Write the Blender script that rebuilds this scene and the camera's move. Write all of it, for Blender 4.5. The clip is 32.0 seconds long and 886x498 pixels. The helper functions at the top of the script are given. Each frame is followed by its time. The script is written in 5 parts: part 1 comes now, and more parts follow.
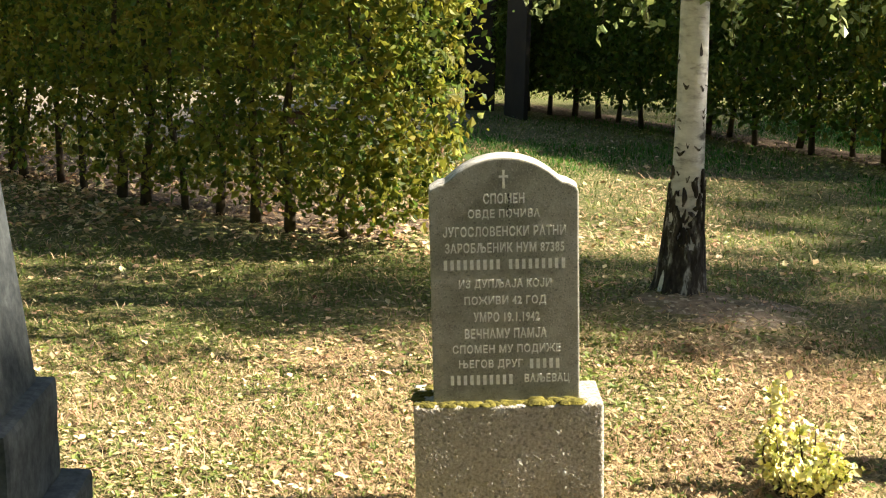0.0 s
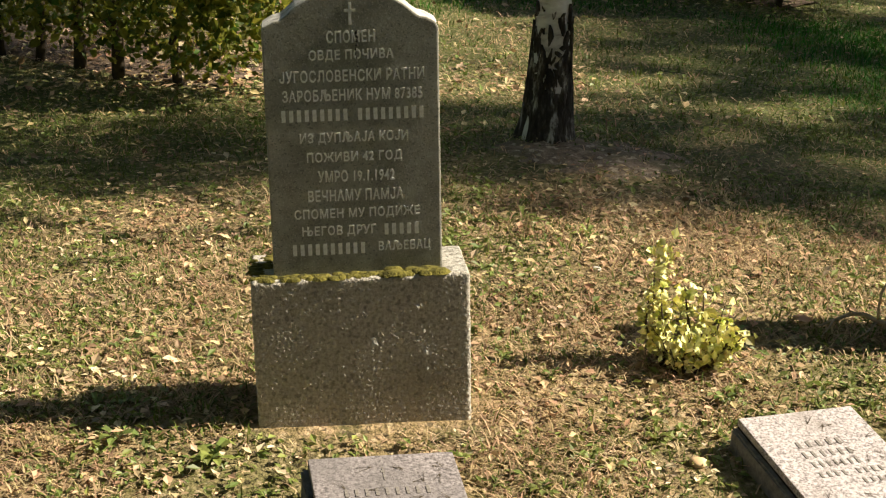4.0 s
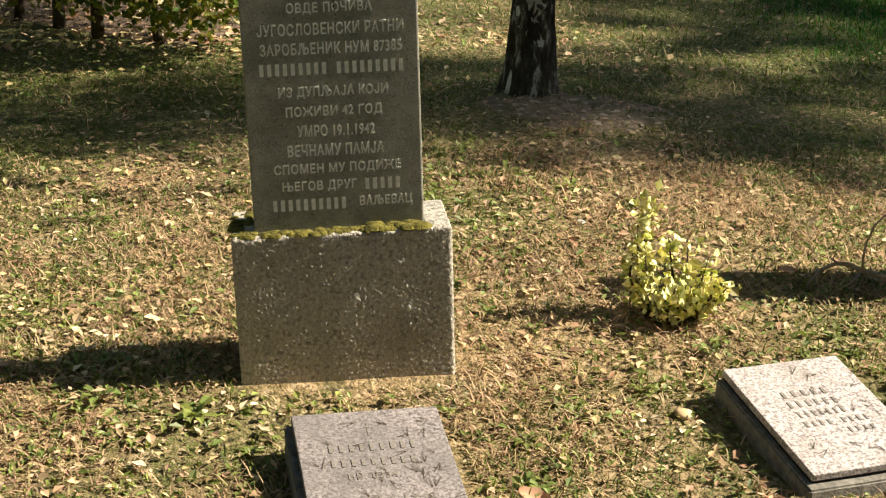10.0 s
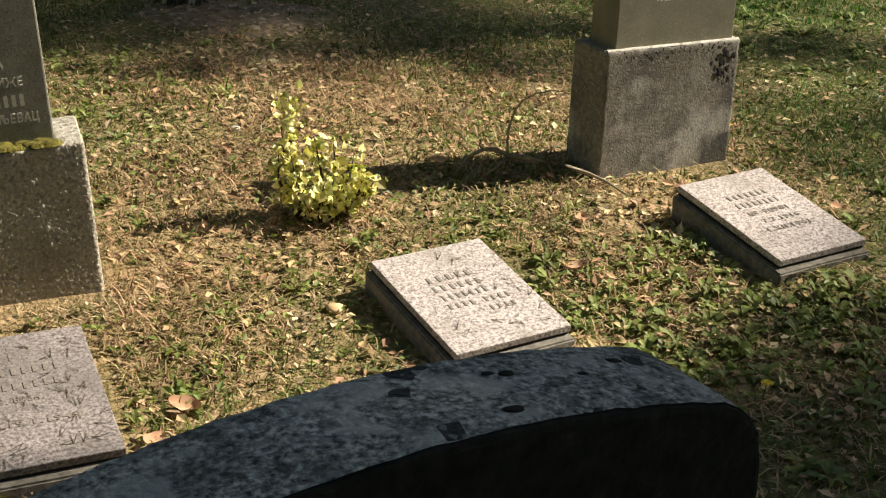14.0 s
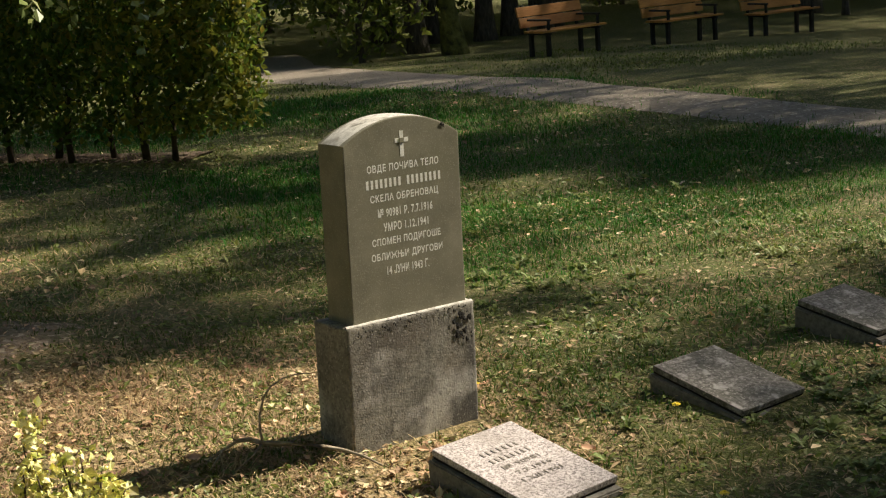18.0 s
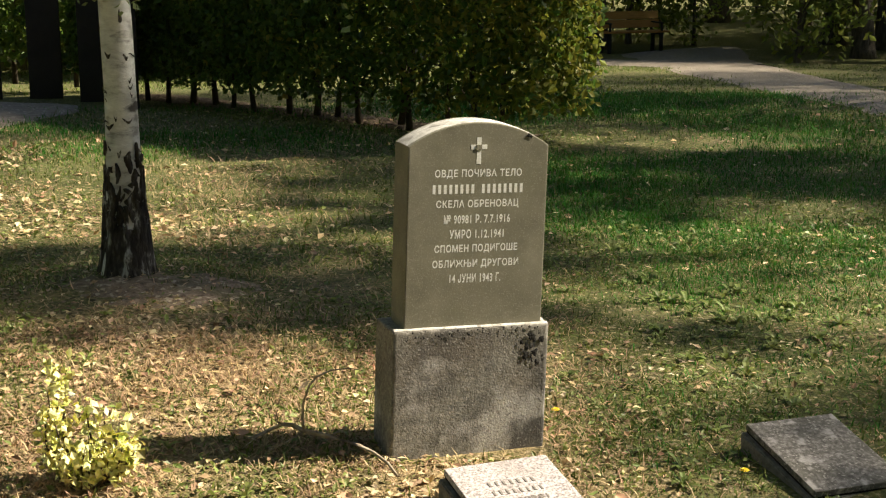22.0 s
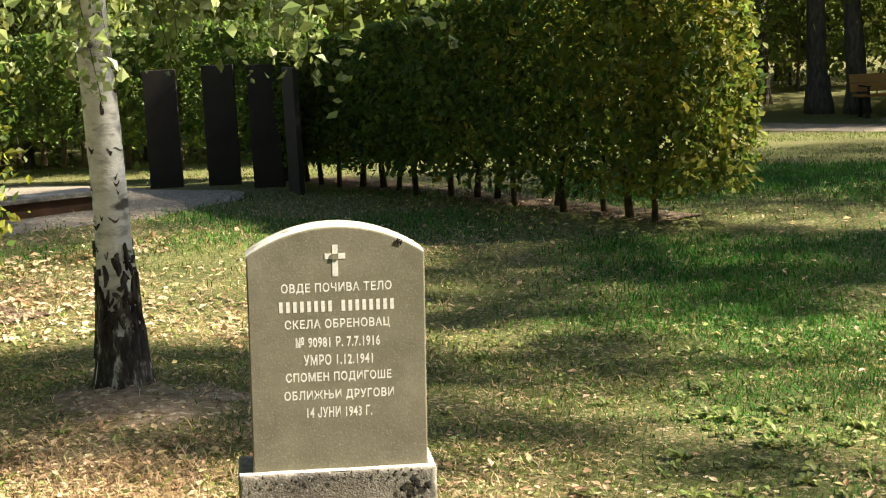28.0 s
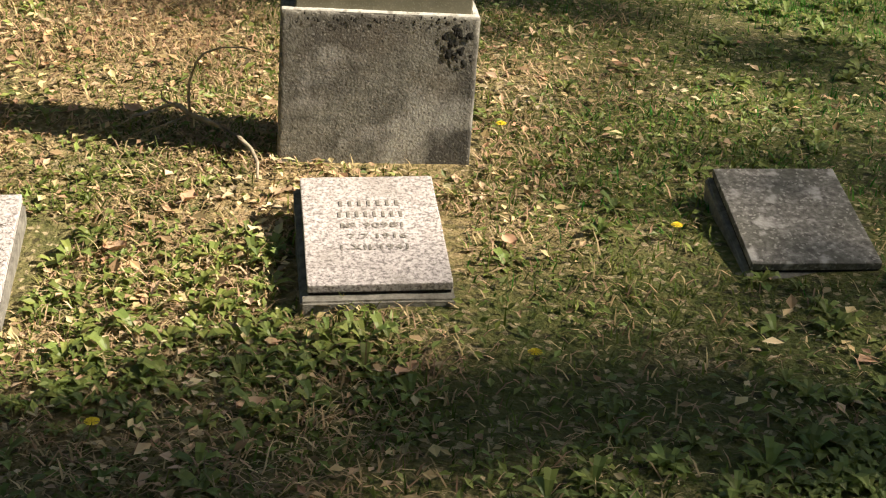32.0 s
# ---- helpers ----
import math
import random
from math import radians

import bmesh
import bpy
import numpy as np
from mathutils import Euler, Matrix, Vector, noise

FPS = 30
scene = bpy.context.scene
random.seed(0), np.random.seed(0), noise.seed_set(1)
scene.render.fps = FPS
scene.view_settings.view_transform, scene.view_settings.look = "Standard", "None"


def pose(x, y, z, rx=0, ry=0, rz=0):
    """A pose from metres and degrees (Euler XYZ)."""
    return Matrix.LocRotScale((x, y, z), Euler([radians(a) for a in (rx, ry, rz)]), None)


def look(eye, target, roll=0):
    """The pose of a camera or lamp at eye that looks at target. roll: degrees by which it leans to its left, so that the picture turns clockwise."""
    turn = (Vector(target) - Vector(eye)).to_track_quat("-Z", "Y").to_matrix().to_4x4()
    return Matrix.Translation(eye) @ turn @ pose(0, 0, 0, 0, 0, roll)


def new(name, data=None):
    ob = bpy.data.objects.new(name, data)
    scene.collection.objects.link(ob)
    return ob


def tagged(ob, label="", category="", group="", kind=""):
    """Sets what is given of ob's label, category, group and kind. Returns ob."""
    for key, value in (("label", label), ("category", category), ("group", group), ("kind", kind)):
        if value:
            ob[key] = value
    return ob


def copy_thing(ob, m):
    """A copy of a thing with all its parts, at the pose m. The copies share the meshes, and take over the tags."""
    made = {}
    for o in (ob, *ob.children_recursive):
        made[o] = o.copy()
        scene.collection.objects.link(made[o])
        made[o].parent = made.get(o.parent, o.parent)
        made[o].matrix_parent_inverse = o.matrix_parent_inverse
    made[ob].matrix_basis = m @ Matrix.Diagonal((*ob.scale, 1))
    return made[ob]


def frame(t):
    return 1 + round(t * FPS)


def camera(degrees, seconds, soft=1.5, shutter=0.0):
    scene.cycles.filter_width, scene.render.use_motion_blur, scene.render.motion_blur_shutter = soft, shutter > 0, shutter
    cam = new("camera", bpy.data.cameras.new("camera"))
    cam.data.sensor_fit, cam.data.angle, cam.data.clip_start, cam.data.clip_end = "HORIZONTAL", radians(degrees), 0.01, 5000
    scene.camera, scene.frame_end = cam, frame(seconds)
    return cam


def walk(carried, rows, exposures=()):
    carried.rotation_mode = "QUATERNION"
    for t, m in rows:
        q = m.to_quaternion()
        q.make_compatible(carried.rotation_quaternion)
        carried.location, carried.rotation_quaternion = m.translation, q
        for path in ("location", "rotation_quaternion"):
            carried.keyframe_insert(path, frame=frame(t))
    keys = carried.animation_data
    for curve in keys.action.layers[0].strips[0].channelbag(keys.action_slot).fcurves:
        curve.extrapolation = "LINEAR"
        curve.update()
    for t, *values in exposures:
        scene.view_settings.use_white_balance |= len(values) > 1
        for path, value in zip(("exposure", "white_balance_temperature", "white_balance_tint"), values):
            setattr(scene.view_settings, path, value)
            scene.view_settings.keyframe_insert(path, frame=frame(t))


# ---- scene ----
cam = camera(33.2, 32.0, soft=1.2)
PATH = [
    (0, (0.062, -4.334, 1.834), (0.061, -2.379, 1.411), 1.5),
    (0.5, (0.058, -4.113, 1.789), (0.223, -2.188, 1.272), 2.6),
    (1, (0.112, -3.906, 1.767), (0.316, -1.969, 1.311), 2.7),
    (1.5, (0.14, -3.786, 1.741), (0.326, -1.863, 1.225), 2.3),
    (2, (0.116, -3.742, 1.724), (0.305, -1.826, 1.181), 2.4),
    (2.5, (0.107, -3.733, 1.718), (0.297, -1.829, 1.136), 2.0),
    (3, (0.099, -3.73, 1.713), (0.29, -1.831, 1.114), 1.8),
    (3.5, (0.098, -3.72, 1.71), (0.296, -1.828, 1.091), 2.1),
    (5.5, (0.112, -3.698, 1.706), (0.314, -1.807, 1.086), 1.5),
    (6, (0.113, -3.692, 1.702), (0.318, -1.802, 1.078), 1.4),
    (7, (0.114, -3.687, 1.7), (0.321, -1.802, 1.063), 1.5),
    (8, (0.11, -3.686, 1.7), (0.318, -1.802, 1.062), 1.6),
    (9, (0.107, -3.69, 1.7), (0.322, -1.809, 1.054), 1.5),
    (10, (0.118, -3.69, 1.688), (0.332, -1.818, 1.017), 1.5),
    (10.5, (0.122, -3.683, 1.671), (0.341, -1.831, 0.949), 2.3),
    (11, (0.133, -3.665, 1.643), (0.367, -1.853, 0.829), 3.3),
    (11.5, (0.144, -3.653, 1.647), (0.407, -1.859, 0.802), 2.6),
    (12, (0.165, -3.662, 1.655), (0.514, -1.882, 0.814), 1.8),
    (12.5, (0.208, -3.684, 1.661), (0.611, -1.909, 0.833), 1.0),
    (13, (0.252, -3.705, 1.667), (0.721, -1.939, 0.853), 1.2),
    (13.5, (0.304, -3.735, 1.675), (0.82, -1.974, 0.879), 1.1),
    (14, (0.341, -3.761, 1.682), (0.902, -2.006, 0.903), 0.7),
    (14.5, (0.389, -3.77, 1.668), (0.999, -2.025, 0.906), -0.6),
    (16.5, (0.396, -3.815, 1.673), (1.212, -2.078, 1.11), -4.4),
    (17, (0.424, -3.855, 1.668), (1.256, -2.101, 1.187), -4.7),
    (18, (0.444, -3.861, 1.678), (1.317, -2.113, 1.254), -4.4),
    (19, (0.387, -3.915, 1.689), (1.301, -2.182, 1.288), -4.3),
    (19.5, (0.381, -3.966, 1.689), (1.332, -2.258, 1.266), -4.2),
    (20, (0.479, -4.095, 1.681), (1.363, -2.35, 1.262), -3.1),
    (20.5, (0.627, -4.148, 1.647), (1.412, -2.363, 1.202), -2.8),
    (21, (0.837, -4.064, 1.626), (1.484, -2.224, 1.182), -1.6),
    (21.5, (1.263, -4.078, 1.692), (1.746, -2.203, 1.192), -3.5),
    (22, (1.721, -4.082, 1.683), (1.997, -2.147, 1.26), -0.1),
    (22.5, (1.912, -4.011, 1.667), (2.121, -2.067, 1.245), -1.8),
    (23, (2.137, -3.859, 1.645), (2.325, -1.908, 1.245), 0.0),
    (23.5, (2.326, -3.732, 1.621), (2.458, -1.786, 1.175), -0.7),
    (24, (2.553, -3.674, 1.638), (2.596, -1.725, 1.192), 0.1),
    (24.5, (2.68, -3.506, 1.622), (2.7, -1.547, 1.218), -2.1),
    (25, (2.75, -3.386, 1.63), (2.743, -1.413, 1.304), -3.7),
    (25.5, (2.866, -3.339, 1.63), (2.78, -1.364, 1.324), -3.6),
    (27.5, (3.029, -3.362, 1.639), (2.895, -1.391, 1.324), -3.5),
    (28, (3.023, -3.35, 1.637), (2.892, -1.38, 1.318), -2.9),
    (29, (3.017, -3.349, 1.637), (2.897, -1.38, 1.306), -2.9),
    (30, (3.014, -3.339, 1.61), (2.894, -1.38, 1.227), -2.1),
    (30.5, (3.013, -3.34, 1.577), (2.872, -1.402, 1.102), -1.1),
    (31, (3.022, -3.316, 1.539), (2.87, -1.416, 0.934), 0.1),
    (31.5, (3.028, -3.319, 1.523), (2.844, -1.455, 0.821), 0.4),
    (32, (2.99, -3.342, 1.505), (2.826, -1.531, 0.673), 2.1),
]
walk(cam, [(t, look(eye, target, roll)) for t, eye, target, roll in PATH],
     exposures=[(0.0, 2.05), (0.6, 1.85), (1.5, 1.68), (3.0, 1.3), (6.0, 0.87), (8.0, 1.05), (10.0, 1.2), (12.0, 1.15), (13.0, 1.08), (14.0, 0.9), (17.0, 0.8), (19.0, 1.14), (21.0, 1.27), (25.0, 1.65), (28.0, 2.1), (30.0, 1.9), (31.0, 1.55), (32.0, 1.15)])

# ---- world and sun ----
SUN_EL, SUN_AZ = 40.0, 0.0          # degrees; azimuth from +x towards +y
world = bpy.data.worlds.new("sky_world")
scene.world = world
world.use_nodes = True
_bg = world.node_tree.nodes["Background"]
_sky = world.node_tree.nodes.new("ShaderNodeTexSky")
_sky.sky_type = 'NISHITA'
_sky.sun_disc = False
_sky.sun_elevation = radians(SUN_EL)
_sky.sun_rotation = radians(90 - SUN_AZ)
world.node_tree.links.new(_sky.outputs[0], _bg.inputs[0])
_bg.inputs[1].default_value = 0.05
_sd = bpy.data.lights.new("sun", 'SUN')
_sd.energy = 5.0
_sd.angle = radians(0.9)
_sd.color = (1.0, 0.90, 0.72)
sun = new("sun", _sd)
_e = Vector((math.cos(radians(SUN_EL)) * math.cos(radians(SUN_AZ)), math.cos(radians(SUN_EL)) * math.sin(radians(SUN_AZ)), math.sin(radians(SUN_EL))))
sun.matrix_world = look(tuple(_e * 60), (0, 0, 0))


# ---- materials ----
def mat(name, stops, scale=8.0, detail=6.0, rough=0.8, bump=0.2, bump_scale=60.0, speck=None, patch=None,
        island=0.0, rand=0.0, transl=0.0, metal=0.0, distort=0.0, stretch=(1, 1, 1), spec=0.3, bump_dist=0.004, zone=None):
    """A procedural surface: a noise ramp, larger patches, fine specks, relief and variation from piece to piece."""
    m = bpy.data.materials.new(name)
    m.use_nodes = True
    nt = m.node_tree
    N, L = nt.nodes.new, nt.links.new
    b = nt.nodes["Principled BSDF"]
    tc = N("ShaderNodeTexCoord")
    mp = N("ShaderNodeMapping")
    mp.inputs["Scale"].default_value = stretch
    L(tc.outputs["Object"], mp.inputs[0])
    co = mp.outputs[0]
    nz = N("ShaderNodeTexNoise")
    nz.inputs["Scale"].default_value, nz.inputs["Detail"].default_value, nz.inputs["Distortion"].default_value = scale, detail, distort
    nz.inputs["Roughness"].default_value = 0.65
    L(co, nz.inputs["Vector"])
    rp = N("ShaderNodeValToRGB")
    els = rp.color_ramp.elements
    while len(els) < len(stops):
        els.new(0.5)
    for e, (p, c) in zip(els, stops):
        e.position, e.color = p, (*c, 1)
    L(nz.outputs["Fac"], rp.inputs[0])
    col = rp.outputs[0]

    def mix(fac, a, c, blend='MIX'):
        x = N("ShaderNodeMix")
        x.data_type, x.blend_type = 'RGBA', blend
        if isinstance(fac, float):
            x.inputs[0].default_value = fac
        else:
            L(fac, x.inputs[0])
        L(a, x.inputs[6])
        if isinstance(c, tuple):
            x.inputs[7].default_value = (*c, 1)
        else:
            L(c, x.inputs[7])
        return x.outputs[2]

    if zone:
        cx, cy, rx, ry, stops2 = zone
        r2 = N("ShaderNodeValToRGB")
        e2 = r2.color_ramp.elements
        while len(e2) < len(stops2):
            e2.new(0.5)
        for e, (q, c) in zip(e2, stops2):
            e.position, e.color = q, (*c, 1)
        L(nz.outputs["Fac"], r2.inputs[0])
        mz = N("ShaderNodeMapping")
        mz.inputs["Location"].default_value = (-cx / rx, -cy / ry, 0)
        mz.inputs["Scale"].default_value = (1 / rx, 1 / ry, 0)
        L(tc.outputs["Object"], mz.inputs[0])
        ln = N("ShaderNodeVectorMath")
        ln.operation = 'LENGTH'
        L(mz.outputs[0], ln.inputs[0])
        nw = N("ShaderNodeTexNoise")
        nw.inputs["Scale"].default_value, nw.inputs["Detail"].default_value = 1.1, 6.0
        L(co, nw.inputs["Vector"])
        ad = N("ShaderNodeMath")
        ad.operation = 'MULTIPLY_ADD'
        ad.inputs[1].default_value = 1.6
        L(nw.outputs["Fac"], ad.inputs[0])
        L(ln.outputs["Value"], ad.inputs[2])
        mr = N("ShaderNodeMapRange")
        mr.inputs[1].default_value, mr.inputs[2].default_value = 1.45, 2.05
        L(ad.outputs[0], mr.inputs[0])
        col = mix(mr.outputs[0], col, r2.outputs[0])
    for item in (patch or ()):
        s, lo, hi, c, amount = item
        n2 = N("ShaderNodeTexNoise")
        n2.inputs["Scale"].default_value, n2.inputs["Detail"].default_value = s, 4.0
        L(co, n2.inputs["Vector"])
        mr = N("ShaderNodeMapRange")
        mr.inputs[1].default_value, mr.inputs[2].default_value, mr.inputs[4].default_value = lo, hi, amount
        L(n2.outputs["Fac"], mr.inputs[0])
        col = mix(mr.outputs[0], col, c)
    for item in (speck or ()):
        s, lo, hi, c, amount = item
        v = N("ShaderNodeTexVoronoi")
        v.inputs["Scale"].default_value = s
        L(co, v.inputs["Vector"])
        sp = N("ShaderNodeSeparateColor")
        L(v.outputs["Color"], sp.inputs[0])
        mr = N("ShaderNodeMapRange")
        mr.inputs[1].default_value, mr.inputs[2].default_value, mr.inputs[4].default_value = lo, hi, amount
        L(sp.outputs[0], mr.inputs[0])
        col = mix(mr.outputs[0], col, c)
    if island or rand:
        src = N("ShaderNodeNewGeometry").outputs["Random Per Island"] if island else N("ShaderNodeObjectInfo").outputs["Random"]
        hs = N("ShaderNodeHueSaturation")
        k = island or rand
        mr = N("ShaderNodeMapRange")
        mr.inputs[3].default_value, mr.inputs[4].default_value = 1 - k, 1 + k
        L(src, mr.inputs[0])
        L(mr.outputs[0], hs.inputs["Value"])
        mr2 = N("ShaderNodeMapRange")
        mr2.inputs[3].default_value, mr2.inputs[4].default_value = 0.5 - 0.05 * k, 0.5 + 0.06 * k
        mt = N("ShaderNodeMath")
        mt.operation = 'FRACT'
        ml = N("ShaderNodeMath")
        ml.operation = 'MULTIPLY'
        ml.inputs[1].default_value = 17.3
        L(src, ml.inputs[0])
        L(ml.outputs[0], mt.inputs[0])
        L(mt.outputs[0], mr2.inputs[0])
        L(mr2.outputs[0], hs.inputs["Hue"])
        L(col, hs.inputs["Color"])
        col = hs.outputs[0]
    L(col, b.inputs["Base Color"])
    b.inputs["Roughness"].default_value = rough
    b.inputs["Metallic"].default_value = metal
    b.inputs["Specular IOR Level"].default_value = spec
    if bump:
        n3 = N("ShaderNodeTexNoise")
        n3.inputs["Scale"].default_value, n3.inputs["Detail"].default_value = bump_scale, 5.0
        L(co, n3.inputs["Vector"])
        bp = N("ShaderNodeBump")
        bp.inputs["Strength"].default_value, bp.inputs["Distance"].default_value = bump, bump_dist
        L(n3.outputs["Fac"], bp.inputs["Height"])
        L(bp.outputs[0], b.inputs["Normal"])
    if transl:
        t = N("ShaderNodeBsdfTranslucent")
        L(col, t.inputs[0])
        ms = N("ShaderNodeMixShader")
        ms.inputs[0].default_value = transl
        L(b.outputs[0], ms.inputs[1])
        L(t.outputs[0], ms.inputs[2])
        L(ms.outputs[0], nt.nodes["Material Output"].inputs[0])
    return m


M = {}
M["ground"] = mat("grass_soil", [(0.28, (0.07, 0.058, 0.024)), (0.43, (0.185, 0.135, 0.058)), (0.56, (0.345, 0.245, 0.130)), (0.76, (0.58, 0.41, 0.26))],
                  scale=34, detail=10, rough=0.95, bump=1.0, bump_scale=80, bump_dist=0.015,
                  patch=[(0.9, 0.50, 0.62, (0.085, 0.100, 0.026), 0.6), (2.6, 0.58, 0.72, (0.23, 0.165, 0.10), 0.45), (6.0, 0.56, 0.66, (0.07, 0.085, 0.022), 0.5)],
                  speck=[(70, 0.88, 0.95, (0.46, 0.36, 0.22), 0.7), (55, 0.9, 0.95, (0.05, 0.04, 0.02), 0.7)],
                  zone=(0.6, 0.3, 2.4, 2.3, [(0.30, (0.036, 0.046, 0.013)), (0.45, (0.080, 0.092, 0.023)), (0.58, (0.150, 0.138, 0.044)), (0.78, (0.30, 0.225, 0.105))]))
M["bed"] = mat("reddish_leaf_soil", [(0.32, (0.0434, 0.0298, 0.0186)), (0.48, (0.118, 0.0806, 0.0527)), (0.66, (0.236, 0.167, 0.118))], scale=26, detail=10, rough=0.95, bump=0.9, bump_scale=60, bump_dist=0.015,
               patch=[(2.2, 0.5, 0.66, (0.0744, 0.0527, 0.0341), 0.6)], speck=[(45, 0.86, 0.93, (0.341, 0.26, 0.192), 0.7)])
M["soil"] = mat("dry_bare_soil", [(0.32, (0.10, 0.072, 0.048)), (0.5, (0.20, 0.145, 0.10)), (0.7, (0.34, 0.26, 0.19))], scale=22, detail=10, rough=0.95, bump=0.9, bump_scale=55, bump_dist=0.012,
                patch=[(4.0, 0.54, 0.68, (0.12, 0.11, 0.05), 0.6)], speck=[(50, 0.9, 0.95, (0.48, 0.40, 0.30), 0.7)])
M["stoneA"] = mat("grey_cast_stone", [(0.3, (0.22, 0.207, 0.171)), (0.55, (0.336, 0.32, 0.268)), (0.8, (0.439, 0.415, 0.354))], scale=14, detail=10,
                  rough=0.85, bump=0.16, bump_scale=160, patch=[(2.2, 0.5, 0.75, (0.171, 0.171, 0.128), 0.6)],
                  speck=[(420, 0.86, 0.9, (0.488, 0.464, 0.403), 0.5), (300, 0.9, 0.94, (0.11, 0.11, 0.0976), 0.6)])
M["stoneB"] = mat("olive_grey_stone", [(0.3, (0.150, 0.138, 0.098)), (0.6, (0.215, 0.198, 0.142)), (0.85, (0.28, 0.26, 0.195))], scale=9, detail=10,
                  rough=0.85, bump=0.14, bump_scale=170, patch=[(3.0, 0.52, 0.75, (0.17, 0.16, 0.10), 0.6)],
                  speck=[(380, 0.88, 0.92, (0.36, 0.33, 0.25), 0.4)])
M["baseA"] = mat("washed_concrete", [(0.3, (0.256, 0.226, 0.183)), (0.52, (0.464, 0.415, 0.348)), (0.75, (0.671, 0.61, 0.525))], scale=95, detail=6,
                 rough=0.95, bump=0.9, bump_scale=120, bump_dist=0.008, patch=[(3.5, 0.5, 0.75, (0.268, 0.244, 0.201), 0.5), (9, 0.62, 0.74, (0.561, 0.512, 0.439), 0.3)],
                 speck=[(170, 0.80, 0.88, (0.671, 0.61, 0.525), 0.35), (130, 0.86, 0.92, (0.146, 0.128, 0.107), 0.5)])
M["baseB"] = mat("weathered_concrete", [(0.3, (0.12, 0.11, 0.095)), (0.5, (0.22, 0.205, 0.175)), (0.75, (0.36, 0.335, 0.29))], scale=48, detail=9,
                 rough=0.95, bump=0.45, bump_scale=150, bump_dist=0.005, patch=[(2.0, 0.45, 0.62, (0.17, 0.125, 0.085), 0.7), (3.3, 0.46, 0.62, (0.085, 0.08, 0.075), 0.85), (4.6, 0.52, 0.64, (0.47, 0.44, 0.40), 0.8), (11, 0.58, 0.68, (0.085, 0.08, 0.07), 0.5)],
                 speck=[(170, 0.90, 0.95, (0.06, 0.055, 0.05), 0.5), (210, 0.92, 0.96, (0.46, 0.43, 0.38), 0.4)])
M["plate"] = mat("pale_plate_stone", [(0.37, (0.16, 0.14, 0.135)), (0.48, (0.47, 0.41, 0.40)), (0.68, (0.70, 0.64, 0.63))], scale=110, detail=8,
                 rough=0.9, bump=0.5, bump_scale=150, patch=[(7, 0.56, 0.70, (0.30, 0.26, 0.235), 0.65), (1.8, 0.48, 0.68, (0.36, 0.32, 0.29), 0.45)],
                 speck=[(260, 0.76, 0.90, (0.16, 0.14, 0.13), 0.7)])
M["plate_worn"] = mat("worn_plate_stone", [(0.37, (0.0902, 0.0795, 0.0787)), (0.48, (0.271, 0.234, 0.23)), (0.68, (0.459, 0.41, 0.402))], scale=95, detail=8,
                      rough=0.9, bump=0.5, bump_scale=150, patch=[(2.6, 0.42, 0.58, (0.164, 0.148, 0.143), 0.6), (12, 0.60, 0.70, (0.0902, 0.082, 0.0779), 0.5)],
                      speck=[(260, 0.76, 0.90, (0.115, 0.0984, 0.0943), 0.7)])
M["plate_dark"] = mat("lichened_plate_stone", [(0.32, (0.075, 0.068, 0.06)), (0.5, (0.165, 0.15, 0.135)), (0.72, (0.36, 0.335, 0.31))], scale=60, detail=8,
                      rough=0.95, bump=0.6, bump_scale=130, patch=[(7, 0.5, 0.66, (0.10, 0.095, 0.075), 0.7), (16, 0.57, 0.66, (0.50, 0.46, 0.44), 0.7)],
                      speck=[(160, 0.9, 0.94, (0.45, 0.42, 0.38), 0.6)])
M["plate_body"] = mat("plate_edge_concrete", [(0.3, (0.10, 0.09, 0.078)), (0.6, (0.24, 0.22, 0.19)), (0.85, (0.38, 0.35, 0.31))], scale=40, detail=8, rough=0.95, bump=0.6, bump_scale=110)
M["dark_stone"] = mat("dark_lichened_stone", [(0.36, (0.05, 0.052, 0.050)), (0.5, (0.26, 0.26, 0.25)), (0.64, (0.62, 0.62, 0.60))], scale=130, detail=10,
                      rough=0.9, bump=0.9, bump_scale=70, bump_dist=0.008, patch=[(7, 0.54, 0.64, (0.045, 0.046, 0.042), 0.65), (24, 0.58, 0.66, (0.05, 0.05, 0.047), 0.6), (15, 0.56, 0.64, (0.52, 0.52, 0.50), 0.6)],
                      speck=[(45, 0.94, 0.96, (0.015, 0.015, 0.015), 0.9), (130, 0.88, 0.92, (0.32, 0.32, 0.31), 0.5)])
# stone darkened to near black to carry the deep shade on its face
M["shade_stone"] = mat("shade_darkened_stone", [(0.35, (0.010, 0.011, 0.011)), (0.6, (0.024, 0.025, 0.025)), (0.8, (0.06, 0.06, 0.058))], scale=30, detail=8, rough=0.9, bump=0.6, bump_scale=80, bump_dist=0.005)
M["pillar_stone"] = mat("dark_grey_stone", [(0.32, (0.035, 0.040, 0.043)), (0.5, (0.075, 0.083, 0.086)), (0.72, (0.14, 0.15, 0.15))], scale=30, detail=9, rough=0.85, bump=0.5, bump_scale=80)
# near black: the shade in the joint under the slabs, put into the colour
M["joint"] = mat("joint_shade", [(0.35, (0.012, 0.010, 0.012)), (0.7, (0.04, 0.035, 0.035))], scale=40, rough=1.0, bump=0.4)
M["letter"] = mat("worn_white_lettering", [(0.35, (0.66, 0.64, 0.58)), (0.6, (0.84, 0.82, 0.77))], scale=90, rough=0.8, bump=0.2)
M["letter_dark"] = mat("dark_cut_lettering", [(0.35, (0.13, 0.11, 0.095)), (0.65, (0.30, 0.27, 0.24))], scale=120, rough=0.95, bump=0.2)
